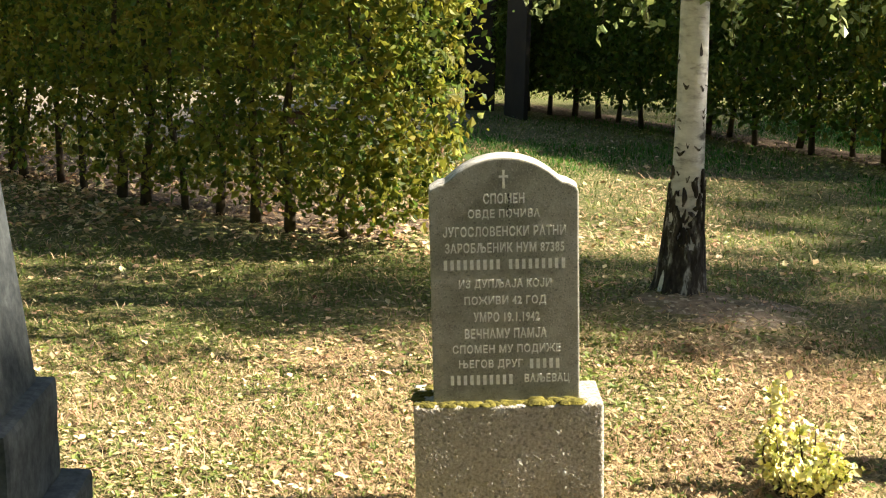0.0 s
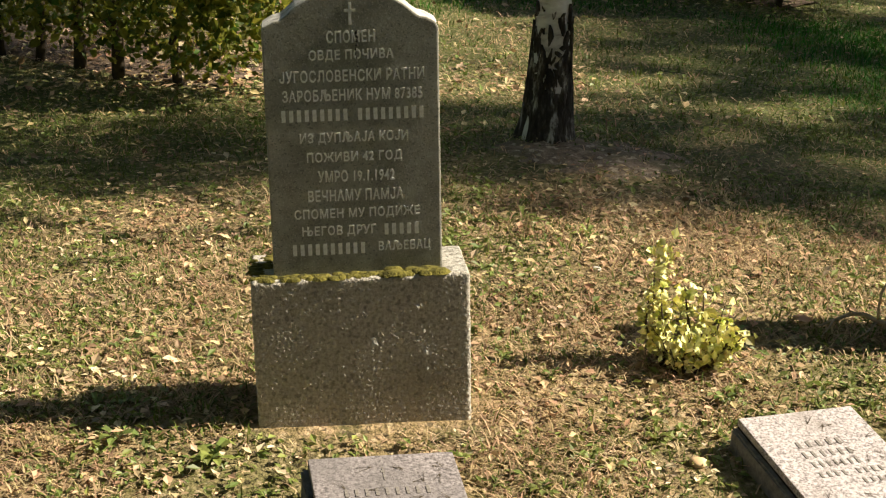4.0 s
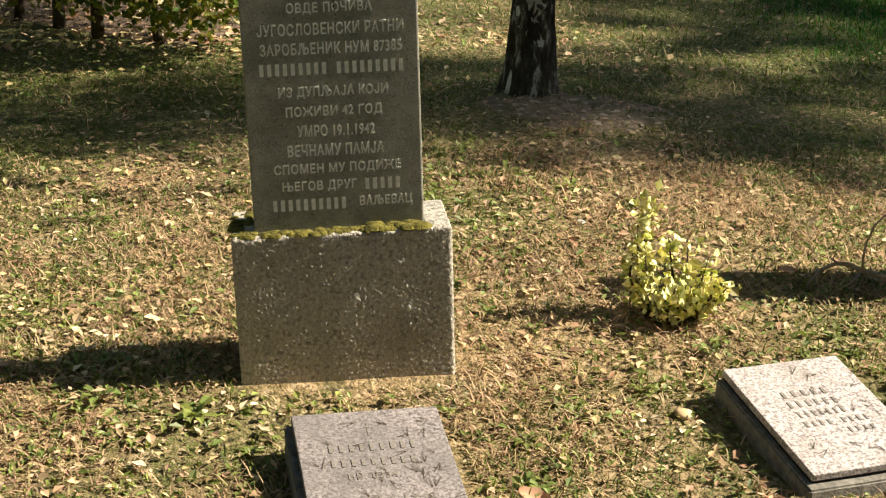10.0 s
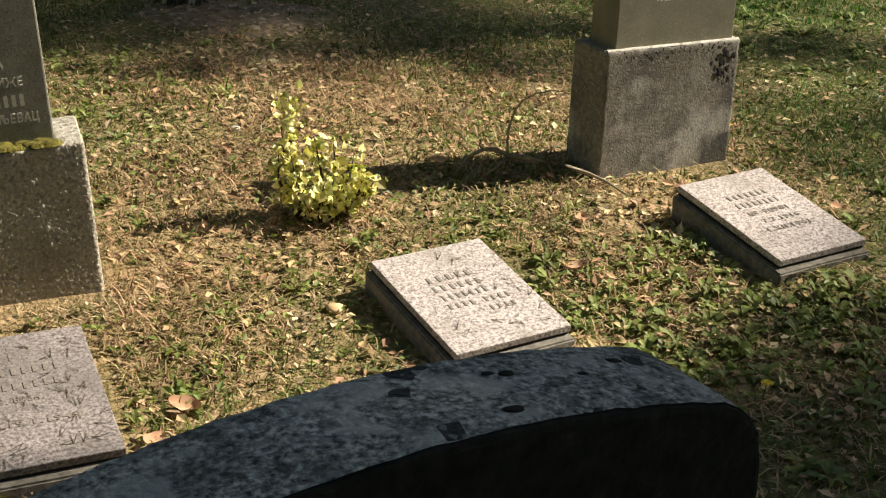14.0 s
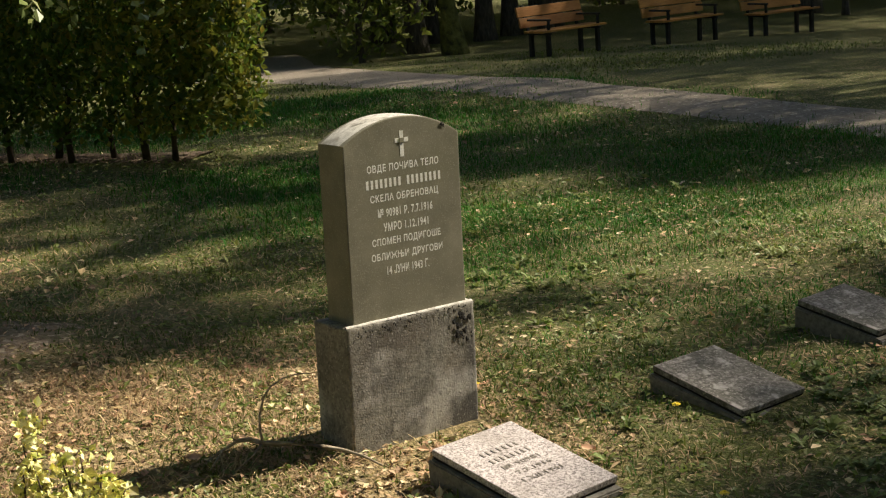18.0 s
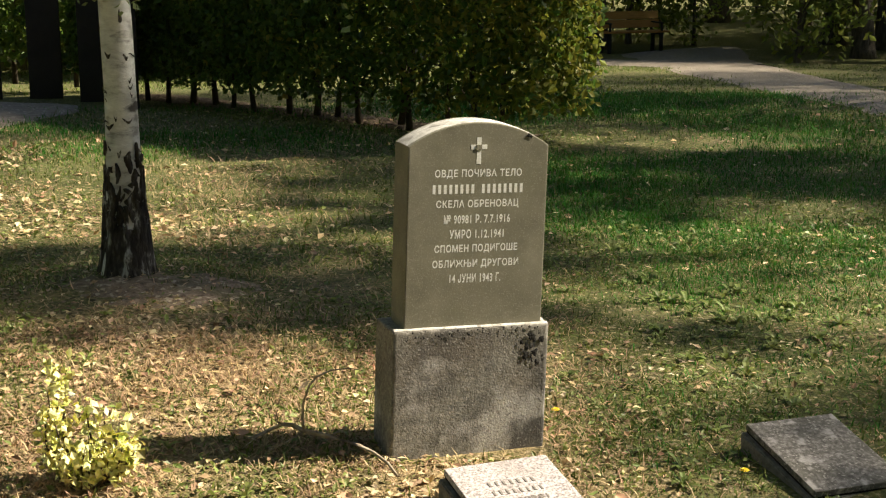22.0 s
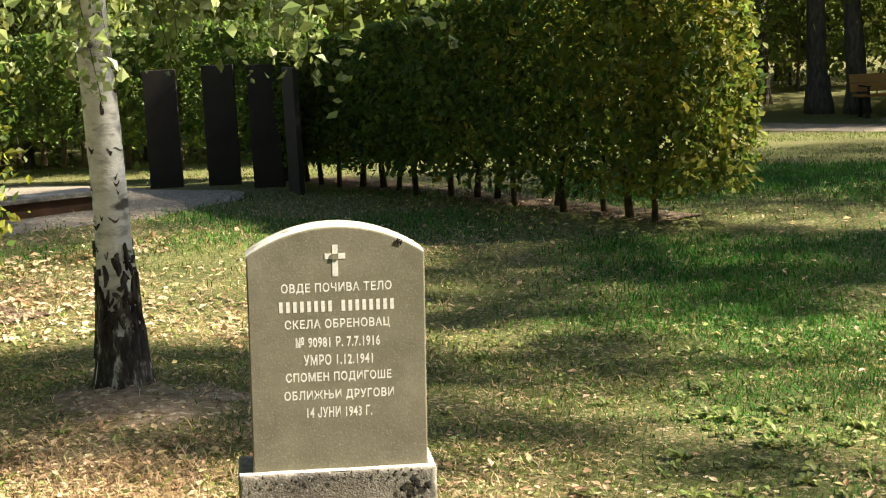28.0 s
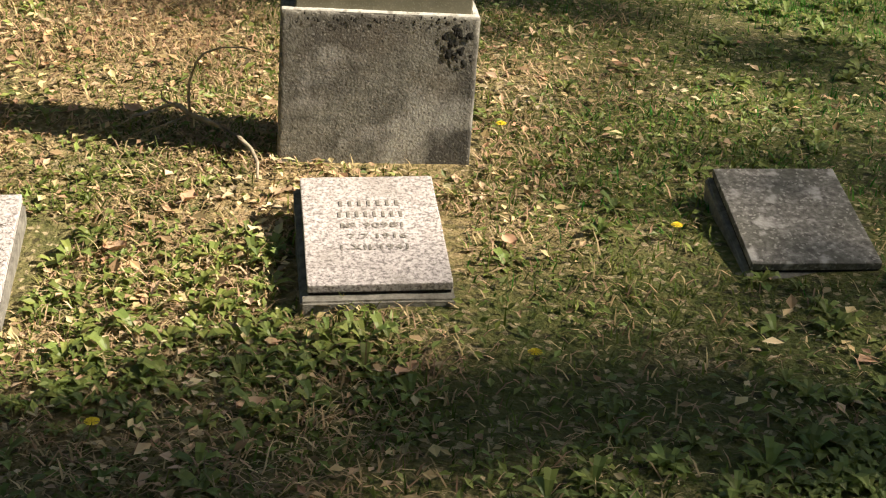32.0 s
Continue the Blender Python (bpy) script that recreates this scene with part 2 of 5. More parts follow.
M["moss"] = mat("yellow_green_moss", [(0.3, (0.055, 0.05, 0.012)), (0.55, (0.15, 0.13, 0.025)), (0.8, (0.26, 0.22, 0.05))], scale=60, rough=1.0, bump=0.8, bump_scale=140, bump_dist=0.008)
# pale for lichen spots, and for sunlight painted on the stones' top edges
M["lichen"] = mat("lichen_and_sunlit_edge", [(0.3, (0.38, 0.35, 0.31)), (0.6, (0.64, 0.61, 0.56))], scale=60, rough=0.95, bump=0.5, bump_scale=120, patch=[(16, 0.52, 0.64, (0.26, 0.235, 0.19), 0.7), (40, 0.58, 0.66, (0.12, 0.11, 0.09), 0.6)])
M["ledge"] = mat("weathered_sunlit_ledge", [(0.32, (0.16, 0.145, 0.12)), (0.48, (0.36, 0.335, 0.29)), (0.7, (0.56, 0.53, 0.48))], scale=45, detail=8, rough=0.95, bump=0.8, bump_scale=110, bump_dist=0.006, speck=[(140, 0.82, 0.88, (0.10, 0.09, 0.075), 0.7)])
M["twig"] = mat("bare_twig_bark", [(0.35, (0.22, 0.17, 0.12)), (0.65, (0.42, 0.35, 0.26))], scale=30, rough=0.9, bump=0.4, bump_scale=80)
M["moss_bark"] = mat("mossy_bark", [(0.36, (0.05, 0.045, 0.03)), (0.5, (0.16, 0.16, 0.045)), (0.7, (0.30, 0.28, 0.09))], scale=5, detail=8, rough=1.0, bump=0.9, bump_scale=25, bump_dist=0.02)
M["black_crust"] = mat("black_lichen", [(0.4, (0.012, 0.011, 0.010)), (0.7, (0.035, 0.032, 0.028))], scale=60, rough=1.0, bump=0.5)
M["birch"] = mat("birch_bark", [(0.34, (0.32, 0.30, 0.28)), (0.46, (0.60, 0.58, 0.55)), (0.70, (0.80, 0.78, 0.75))], scale=9, detail=8, rough=0.8, bump=0.5, bump_scale=30, bump_dist=0.01,
                 stretch=(1, 1, 2.2), patch=[(5, 0.6, 0.68, (0.06, 0.05, 0.045), 0.9)])
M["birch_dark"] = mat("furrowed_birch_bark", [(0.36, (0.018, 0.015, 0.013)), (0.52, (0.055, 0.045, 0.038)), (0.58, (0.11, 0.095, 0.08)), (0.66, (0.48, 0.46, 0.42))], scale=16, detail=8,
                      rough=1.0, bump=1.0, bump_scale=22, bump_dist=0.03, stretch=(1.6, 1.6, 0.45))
M["bark"] = mat("dark_forest_bark", [(0.3, (0.045, 0.037, 0.029)), (0.55, (0.12, 0.10, 0.078)), (0.8, (0.23, 0.20, 0.16))], scale=12, detail=8, rough=1.0, bump=0.9, bump_scale=20, bump_dist=0.03, stretch=(1.5, 1.5, 0.4))
M["stem"] = mat("hedge_stem_bark", [(0.3, (0.035, 0.027, 0.018)), (0.7, (0.11, 0.085, 0.055))], scale=20, rough=1.0, bump=0.6, bump_scale=40)
M["hedge_leaf"] = mat("hornbeam_leaf", [(0.35, (0.075, 0.13, 0.02)), (0.6, (0.14, 0.195, 0.034)), (0.75, (0.23, 0.23, 0.045))], scale=3, rough=0.5, bump=0, island=0.45, transl=0.62, spec=0.5)
M["hedge_leaf_warm"] = mat("turning_hornbeam_leaf", [(0.35, (0.15, 0.19, 0.025)), (0.55, (0.29, 0.28, 0.04)), (0.72, (0.42, 0.31, 0.06))], scale=3, rough=0.55, bump=0, island=0.4, transl=0.5, spec=0.4)
# Brighter copy of tree_leaf: sunlight on the wood put into its colour.
M["lit_leaf"] = mat("sunlit_woodland_leaf", [(0.35, (0.13, 0.18, 0.03)), (0.65, (0.28, 0.31, 0.07))], scale=1.5, rough=0.55, bump=0, island=0.4, transl=0.55, spec=0.4)
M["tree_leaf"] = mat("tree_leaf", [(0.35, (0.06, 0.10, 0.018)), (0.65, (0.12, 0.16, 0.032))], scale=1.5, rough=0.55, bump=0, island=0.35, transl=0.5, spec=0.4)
M["birch_leaf"] = mat("birch_leaf", [(0.35, (0.13, 0.19, 0.045)), (0.65, (0.33, 0.37, 0.14))], scale=4, rough=0.45, bump=0, island=0.35, transl=0.4, spec=0.5)
M["bush_leaf"] = mat("variegated_yellow_leaf", [(0.34, (0.24, 0.30, 0.05)), (0.44, (0.66, 0.62, 0.16)), (0.60, (0.85, 0.80, 0.42))], scale=30, rough=0.5, bump=0, island=0.5, transl=0.08, spec=0.4)
M["grass"] = mat("grass_blade", [(0.35, (0.075, 0.122, 0.018)), (0.6, (0.145, 0.175, 0.030)), (0.75, (0.29, 0.235, 0.08))], scale=1.6, rough=0.7, bump=0, island=0.4, transl=0.25)
M["grass_lush"] = mat("lush_grass_blade", [(0.35, (0.028, 0.120, 0.008)), (0.6, (0.058, 0.185, 0.014)), (0.75, (0.125, 0.215, 0.028))], scale=1.2, rough=0.7, bump=0, island=0.4, transl=0.3)
M["straw"] = mat("dry_grass_blade", [(0.35, (0.33, 0.22, 0.12)), (0.6, (0.52, 0.37, 0.22)), (0.8, (0.66, 0.52, 0.34))], scale=3, rough=0.8, bump=0, island=0.5, transl=0.2)
M["weed"] = mat("broad_weed_leaf", [(0.35, (0.125, 0.165, 0.034)), (0.65, (0.28, 0.32, 0.08))], scale=5, rough=0.5, bump=0, island=0.35, transl=0.3, spec=0.5)
M["litter"] = mat("dry_fallen_leaf", [(0.3, (0.26, 0.14, 0.07)), (0.48, (0.50, 0.34, 0.19)), (0.66, (0.70, 0.58, 0.38))], scale=2.5, rough=0.85, bump=0, island=0.5, transl=0.1)
M["gravel"] = mat("pale_gravel", [(0.3, (0.15, 0.120, 0.092)), (0.55, (0.24, 0.20, 0.155)), (0.8, (0.34, 0.29, 0.23))], scale=18, detail=10, rough=0.95, bump=0.6, bump_scale=40, bump_dist=0.01,
                  patch=[(0.5, 0.5, 0.7, (0.20, 0.165, 0.12), 0.5)], speck=[(40, 0.9, 0.94, (0.5, 0.45, 0.38), 0.6)])
M["steel"] = mat("dark_weathering_steel", [(0.3, (0.016, 0.013, 0.012)), (0.6, (0.032, 0.026, 0.022)), (0.85, (0.055, 0.04, 0.03))], scale=3, detail=8, rough=0.85, bump=0.15, bump_scale=60, spec=0.4)
M["rust"] = mat("rusty_steel", [(0.3, (0.045, 0.025, 0.015)), (0.7, (0.11, 0.055, 0.03))], scale=8, rough=0.8, bump=0.2)
M["bench_wood"] = mat("orange_oiled_wood", [(0.3, (0.33, 0.15, 0.035)), (0.7, (0.52, 0.26, 0.07))], scale=5, rough=0.5, bump=0.1, stretch=(1, 12, 12), rand=0.15)
M["bench_metal"] = mat("black_painted_metal", [(0.4, (0.012, 0.012, 0.013)), (0.7, (0.03, 0.03, 0.03))], scale=10, rough=0.5, bump=0.05)
M["chip"] = mat("pale_chip", [(0.4, (0.6, 0.57, 0.5)), (0.7, (0.75, 0.72, 0.66))], scale=20, rough=0.8, bump=0.2)
M["flower"] = mat("yellow_petal", [(0.4, (0.75, 0.55, 0.02)), (0.7, (0.85, 0.68, 0.05))], scale=60, rough=0.6, bump=0.2)
M["far"] = mat("distant_woodland", [(0.36, (0.018, 0.028, 0.009)), (0.50, (0.065, 0.09, 0.024)), (0.64, (0.19, 0.22, 0.065))], scale=0.9, detail=12, rough=1.0, bump=0)


# ---- mesh helpers ----
def link_mesh(name, verts, faces, material, parent=None, label="", smooth=False):
    me = bpy.data.meshes.new(name)
    me.from_pydata([tuple(v) for v in verts] if not isinstance(verts, np.ndarray) else verts.tolist(), [], faces if not isinstance(faces, np.ndarray) else faces.tolist())
    me.materials.append(material)
    if smooth:
        me.polygons.foreach_set("use_smooth", [True] * len(me.polygons))
    me.update()
    ob = new(name, me)
    if parent is not None:
        ob.parent = parent
    if label:
        ob["label"] = label
    return ob


def part(name, bm, material, parent=None, label="", smooth=False):
    me = bpy.data.meshes.new(name)
    bm.normal_update()
    bm.to_mesh(me)
    bm.free()
    me.materials.append(material)
    if smooth:
        me.polygons.foreach_set("use_smooth", [True] * len(me.polygons))
    ob = new(name, me)
    if parent is not None:
        ob.parent = parent
    if label:
        ob["label"] = label
    return ob


def empty(name, m, label, category, group="", kind=""):
    ob = new(name)
    ob.empty_display_size = 0.1
    ob.matrix_world = m
    return tagged(ob, label, category, group, kind)


def box(x0, x1, y0, y1, z0, z1, bevel=0.006, seg=2):
    """A bevelled block."""
    b = bmesh.new()
    vs = [b.verts.new((x, y, z)) for z in (z0, z1) for x, y in ((x0, y0), (x1, y0), (x1, y1), (x0, y1))]
    for f in ((3, 2, 1, 0), (4, 5, 6, 7), (0, 1, 5, 4), (1, 2, 6, 5), (2, 3, 7, 6), (3, 0, 4, 7)):
        b.faces.new([vs[i] for i in f])
    if bevel:
        bmesh.ops.bevel(b, geom=b.edges[:], offset=bevel, segments=seg, affect='EDGES', profile=0.6)
    return b


def prism(profile, y0, y1, bevel=0.005):
    """An upright slab whose outline in x and z is the given profile, between two depths."""
    b = bmesh.new()
    lo = [b.verts.new((x, y0, z)) for x, z in profile]
    hi = [b.verts.new((x, y1, z)) for x, z in profile]
    n = len(profile)
    b.faces.new(lo)
    b.faces.new(hi[::-1])
    for i in range(n):
        b.faces.new((lo[i], hi[i], hi[(i + 1) % n], lo[(i + 1) % n]))
    bmesh.ops.recalc_face_normals(b, faces=b.faces[:])
    if bevel:
        rim = [e for e in b.edges if abs(e.verts[0].co.y - e.verts[1].co.y) < 1e-6]
        bmesh.ops.bevel(b, geom=rim, offset=bevel, segments=2, affect='EDGES', profile=0.6)
    return b


def worn_block(x0, x1, y0, y1, z0, z1, step, r, relief, grit, seed=0.0):
    """A cast block with rounded edges and an uneven, gritty skin; open below. Returns vertices and faces."""
    lo, hi = Vector((x0, y0, z0)), Vector((x1, y1, z1))
    n = [max(2, round((hi[k] - lo[k]) / step)) for k in range(3)]
    index, vs, fs = {}, [], []

    def vert(i, j, k):
        key = (i, j, k)
        if key not in index:
            p = Vector((lo.x + (hi.x - lo.x) * i / n[0], lo.y + (hi.y - lo.y) * j / n[1], lo.z + (hi.z - lo.z) * k / n[2]))
            q = Vector([min(max(p[a], lo[a] + r), hi[a] - r) for a in range(3)])
            d = (p - q).normalized()
            h = relief * noise.noise(p * 9 + Vector((seed, 0, 0))) + grit * noise.noise(p * 150 + Vector((0, seed, 0)))
            chip = noise.noise(p * 26 + Vector((seed, seed, 0)))
            sharp = 1.0 - max(abs(d.x), abs(d.y), abs(d.z))
            index[key] = len(vs)
            vs.append(q + d * (r + h - max(0.0, chip) * sharp * 0.02))
        return index[key]

    for a, b, e in ((0, 1, 2), (1, 2, 0), (2, 0, 1)):
        for side in (0, n[e]):
            if e == 2 and side == 0:
                continue
            for u in range(n[a]):
                for w in range(n[b]):
                    quad = []
                    for du, dw in ((0, 0), (1, 0), (1, 1), (0, 1)):
                        ijk = [0, 0, 0]
                        ijk[a], ijk[b], ijk[e] = u + du, w + dw, side
                        quad.append(vert(*ijk))
                    fs.append(tuple(quad if side else quad[::-1]))
    return vs, fs


def rough_up(bm, amount, scale=12.0, cuts=0, seed=0.0):
    """Worn, slightly uneven edges: cut the long edges and push the vertices about by noise."""
    if cuts:
        bmesh.ops.subdivide_edges(bm, edges=[e for e in bm.edges if e.calc_length() > 0.05], cuts=cuts, use_grid_fill=True)
    for v in bm.verts:
        n = noise.noise_vector(v.co * scale + Vector((seed, seed * 1.7, 0)))
        v.co += n * amount
    return bm


def tube(pts, radii, sides=8, wob=0.0, seed=0.0):
    """Vertices and faces of a tapered tube along points."""
    vs, fs = [], []
    n = len(pts)
    for i, (p, r) in enumerate(zip(pts, radii)):
        p = Vector(p)
        d = (Vector(pts[min(i + 1, n - 1)]) - Vector(pts[max(i - 1, 0)])).normalized()
        a = d.orthogonal().normalized() if abs(d.z) < 0.9 else Vector((1, 0, 0)).cross(d).normalized().cross(d) * -1
        c = d.cross(a)
        for k in range(sides):
            w = 2 * math.pi * k / sides
            q = (a * math.cos(w) + c * math.sin(w))
            rr = r * (1 + wob * noise.noise(Vector((math.cos(w) * 1.3 + seed, math.sin(w) * 1.3, p.z * 2.1 + seed))))
            vs.append(p + q * rr)
    for i in range(n - 1):
        for k in range(sides):
            a, b = i * sides + k, i * sides + (k + 1) % sides
            fs.append((a, b, b + sides, a + sides))
    fs.append(tuple(range(sides))[::-1])
    fs.append(tuple(range((n - 1) * sides, n * sides)))
    return vs, fs


def join_tubes(items):
    vs, fs = [], []
    for v, f in items:
        o = len(vs)
        vs += v
        fs += [tuple(i + o for i in g) for g in f]
    return vs, fs


def leaf_arrays(centres, size, rng, spread=0.35, flat=0.0, ratio=0.55):
    """Pointed leaves, folded along the midrib: 4 vertices and 2 triangles each."""
    n = len(centres)
    d = rng.normal(size=(n, 3))
    d[:, 2] -= 0.4 * (1 - flat)
    if flat:
        d[:, 2] *= (1 - flat)
    d /= np.linalg.norm(d, axis=1)[:, None]
    u = rng.normal(size=(n, 3))
    if flat:
        u[:, 2] *= (1 - flat)
    s = np.cross(d, u)
    if flat:
        u2 = np.tile([0, 0, 1.0], (n, 1)) + rng.normal(size=(n, 3)) * (1 - flat)
        s = np.cross(u2, d)
    s /= np.linalg.norm(s, axis=1)[:, None] + 1e-9
    up = np.cross(d, s)
    L = size * (1 + spread * rng.normal(size=n).clip(-1.8, 1.8))[:, None]
    v = np.empty((n, 4, 3))
    mid = centres + d * L * 0.05
    v[:, 0] = mid - d * L * 0.5
    v[:, 1] = mid + s * L * ratio * 0.5 + up * L * 0.10
    v[:, 2] = mid + d * L * 0.5
    v[:, 3] = mid - s * L * ratio * 0.5 + up * L * 0.10
    i = np.arange(n)[:, None] * 4
    f = np.concatenate([i + [0, 1, 2], i + [0, 2, 3]], 0)
    return v.reshape(-1, 3), f


# ---- ground ----
def gz(x, y):
    """Height of the lawn."""
    d = math.hypot(x - 1.5, y + 3.6)
    z = 0.13 * math.exp(-((x - 1.2) / 1.25) ** 2 - ((y - 1.9) / 1.5) ** 2) + 0.045 * math.exp(-((x - 1.22) ** 2 + (y - 2.8) ** 2) / 0.16) + 0.04 * math.exp(-((x - 2.62) ** 2 + (y + 0.42) ** 2) / 0.10) - 0.06 * min(max(d - 15, 0), 14)
    s = min(max(0.35 - y, 0.0), 1.0)
    z -= (0.062 + 0.033 * math.exp(-((x - 1.2) / 0.9) ** 2)) * s * s * (3 - 2 * s)
    return z - 0.010 + 0.010 * noise.noise(Vector((x * 0.9, y * 0.9, 0))) + 0.006 * noise.noise(Vector((x * 3.1, y * 3.1, 4)))


def spaced(c, near, far, n):
    u = np.linspace(-1, 1, n)
    k = math.asinh(far / near)
    return c + near * np.sinh(u * k)


_gx, _gy = spaced(1.8, 2.2, 420, 210), spaced(0.5, 2.2, 420, 210)
_gv = [(x, y, gz(x, y)) for y in _gy for x in _gx]
_n = len(_gx)
_gf = [(j * _n + i, j * _n + i + 1, (j + 1) * _n + i + 1, (j + 1) * _n + i) for j in range(_n - 1) for i in range(_n - 1)]
tagged(link_mesh("ground", _gv, _gf, M["ground"], smooth=True), "dry autumn lawn of grass, moss and bare soil", "lawn", kind="structure")


def ribbon(name, pts, material, label, z=0.022, seed=0.0):
    """A strip of path between pairs of edge points, with uneven rims and a slight camber."""
    vs, fs = [], []
    cols = 9
    fine = []
    for (a, b), (c, d) in zip(pts, pts[1:]):
        for k in range(14):
            s = k / 14
            fine.append((Vector(a).lerp(Vector(c), s), Vector(b).lerp(Vector(d), s)))
    fine.append((Vector(pts[-1][0]), Vector(pts[-1][1])))
    for i, (a, b) in enumerate(fine):
        for k in range(cols):
            s = k / (cols - 1)
            p = a.lerp(b, s)
            w = 0.10 * noise.noise(Vector((p.x * 1.3 + seed, p.y * 1.3, 2.0))) if k in (0, cols - 1) else 0
            dn = (b - a).normalized()
            p = p + dn * w
            vs.append((p.x, p.y, gz(p.x, p.y) + z + 0.015 * math.sin(math.pi * s) - (0.02 if k in (0, cols - 1) else 0) + 0.004 * noise.noise(Vector((p.x * 2, p.y * 2, 1)))))
    for i in range(len(fine) - 1):
        for k in range(cols - 1):
            q = i * cols + k
            fs.append((q, q + 1, q + cols + 1, q + cols))
    return tagged(link_mesh(name, vs, fs, material, smooth=True), label, "path", kind="structure")


# gravel paths behind the graves
ribbon("path", [((9.6, 25.5), (12.6, 27.0)), ((8.2, 17.0), (10.4, 18.2)), ((7.45, 10.4), (9.0, 11.3)), ((7.69, 7.8), (8.75, 9.0)), ((7.82, 5.6), (8.8, 6.8)), ((7.87, 3.6), (8.85, 4.6)), ((7.6, -2), (8.9, -2)), ((7.0, -12), (8.4, -12))],
       M["gravel"], "pale trodden gravel path across the shaded lawn", seed=1.0)
ribbon("lane", [((4.5, 24.0), (4.0, 28.5)), ((7.2, 21.5), (8.2, 25.0)), ((9.3, 18.6), (10.9, 20.5))],
       M["gravel"], "pale gravel lane under the trees", z=0.030, seed=3.0)
ribbon("forecourt", [((-9.0, 9.0), (-9.0, 17.5)), ((-4.0, 8.6), (-4.5, 14.6)), ((-1.29, 8.38), (-2.2, 13.2)), ((-0.32, 9.13), (-0.9, 11.3)), ((0.12, 9.85), (-0.1, 10.9)), ((0.3, 10.2), (0.25, 10.55))],
       M["gravel"], "pale gravel forecourt beside the steel slabs", seed=5.0)


def along(p0, p1, near, far, n=4):
    """Pairs of edge points of a strip beside the line from p0 to p1."""
    a, b = Vector(p0), Vector(p1)
    d = (b - a).normalized()
    side = Vector((-d.y, d.x))
    return [(tuple(a.lerp(b, i / n) + side * near), tuple(a.lerp(b, i / n) + side * far)) for i in range(n + 1)]


ribbon("hedge_bed", along((-6.4, 9.0), (-0.42, 4.26), -0.06, 1.05), M["bed"], "bare reddish soil and leaf litter under the hedge", z=0.004, seed=7.0)
ribbon("hedge_bed", along((0.55, 11.65), (3.98, 7.65), -0.12, 0.45), M["bed"], "bare reddish soil and leaf litter under the hedge", z=0.004, seed=9.0)


# bare ground at the foot of the birch: earth that sinks unevenly into the lawn
_v, _f, _n = [], [], 56
for _j in range(_n + 1):
    for _i in range(_n + 1):
        _x, _y = 1.40 + 1.3 * (_i / _n - 0.5), 2.46 + 1.1 * (_j / _n - 0.5)
        _r = math.hypot((_x - 1.40) / 0.50, (_y - 2.46) / 0.38) + 0.55 * noise.noise(Vector((_x * 4.0, _y * 4.0, 5.0)))
        _v.append((_x, _y, gz(_x, _y) + 0.010 - 0.030 * max(_r - 0.35, 0) ** 1.2 + 0.011 * noise.noise(Vector((_x * 13, _y * 13, 1.0))) + 0.007 * noise.noise(Vector((_x * 34, _y * 34, 2.0)))))
for _j in range(_n):
    for _i in range(_n):
        _p = _j * (_n + 1) + _i
        _f.append((_p, _p + 1, _p + _n + 2, _p + _n + 1))
tagged(link_mesh("bare_soil", _v, _f, M["soil"], smooth=True), "bare grey-brown soil at the foot of the birch", "soil", kind="structure")


def letters(text, size, depth):
    """A mesh of raised letters, centred on its own origin, standing in the x-z plane and facing -y."""
    cu = bpy.data.curves.new("lettering", 'FONT')
    cu.body, cu.size, cu.extrude, cu.align_x, cu.space_character = text, size, depth, 'CENTER', 1.12
    cu.resolution_u, cu.offset = 3, size * 0.020
    ob = bpy.data.objects.new("lettering", cu)
    scene.collection.objects.link(ob)
    me = bpy.data.meshes.new_from_object(ob)
    bpy.data.objects.remove(ob)
    me.transform(Matrix.Rotation(radians(90), 4, 'X'))
    return me


def fit_width(me, width, height):
    xs = [v.co.x for v in me.vertices]
    zs = [v.co.z for v in me.vertices]
    if not xs:
        return
    cx, z0 = (max(xs) + min(xs)) / 2, min(zs)
    sx, sz = width / (max(xs) - min(xs)), height / (max(zs) - min(zs))
    for v in me.vertices:
        v.co.x, v.co.z = (v.co.x - cx) * sx, (v.co.z - z0) * sz


def text_line(parent, text, x, y, z, width, height, material, m=None, depth=0.0003):
    me = letters(text, height * 1.35, depth)
    fit_width(me, width, height)
    me.materials.append(material)
    ob = new("inscription_line", me)
    ob.parent = parent
    ob.matrix_local = (m or Matrix()) @ Matrix.Translation((x, y, z))
    return ob


def bar_line(parent, words, x, y, z, width, height, material, m=None, thick=0.26):
    """A line of writing as plain bars, one row of upright bars for each word."""
    total = sum(words) + 0.9 * (len(words) - 1)
    step = width / total
    me = None
    cx = -width / 2
    for w in words:
        for i in range(w):
            if me is None:
                ob = part("lettering_bar", box(-step * thick, step * thick, -0.0004, 0.002, 0, height, 0), material, parent)
                me = ob.data
            else:
                ob = new("lettering_bar", me)
                ob.parent = parent
            ob.matrix_local = (m or Matrix()) @ Matrix.Translation((x + cx + step * (i + 0.45), y, z))
        cx += step * (w + 0.9)


def cross_part(parent, x, y, z, h, w, t, material, flare=1.35):
    f = flare
    zc = z + h * 0.64
    prof = [(x - t * f / 2, z), (x + t * f / 2, z), (x + t / 2, zc - t / 2), (x + w / 2, zc - t * f / 2), (x + w / 2, zc + t * f / 2), (x + t / 2, zc + t / 2),
            (x + t * f / 2, z + h), (x - t * f / 2, z + h), (x - t / 2, zc + t / 2), (x - w / 2, zc + t * f / 2), (x - w / 2, zc - t * f / 2), (x - t / 2, zc - t / 2)]
    return part("cross", prism(prof, y - 0.0006, y + 0.002, 0), material, parent, "small white cross")


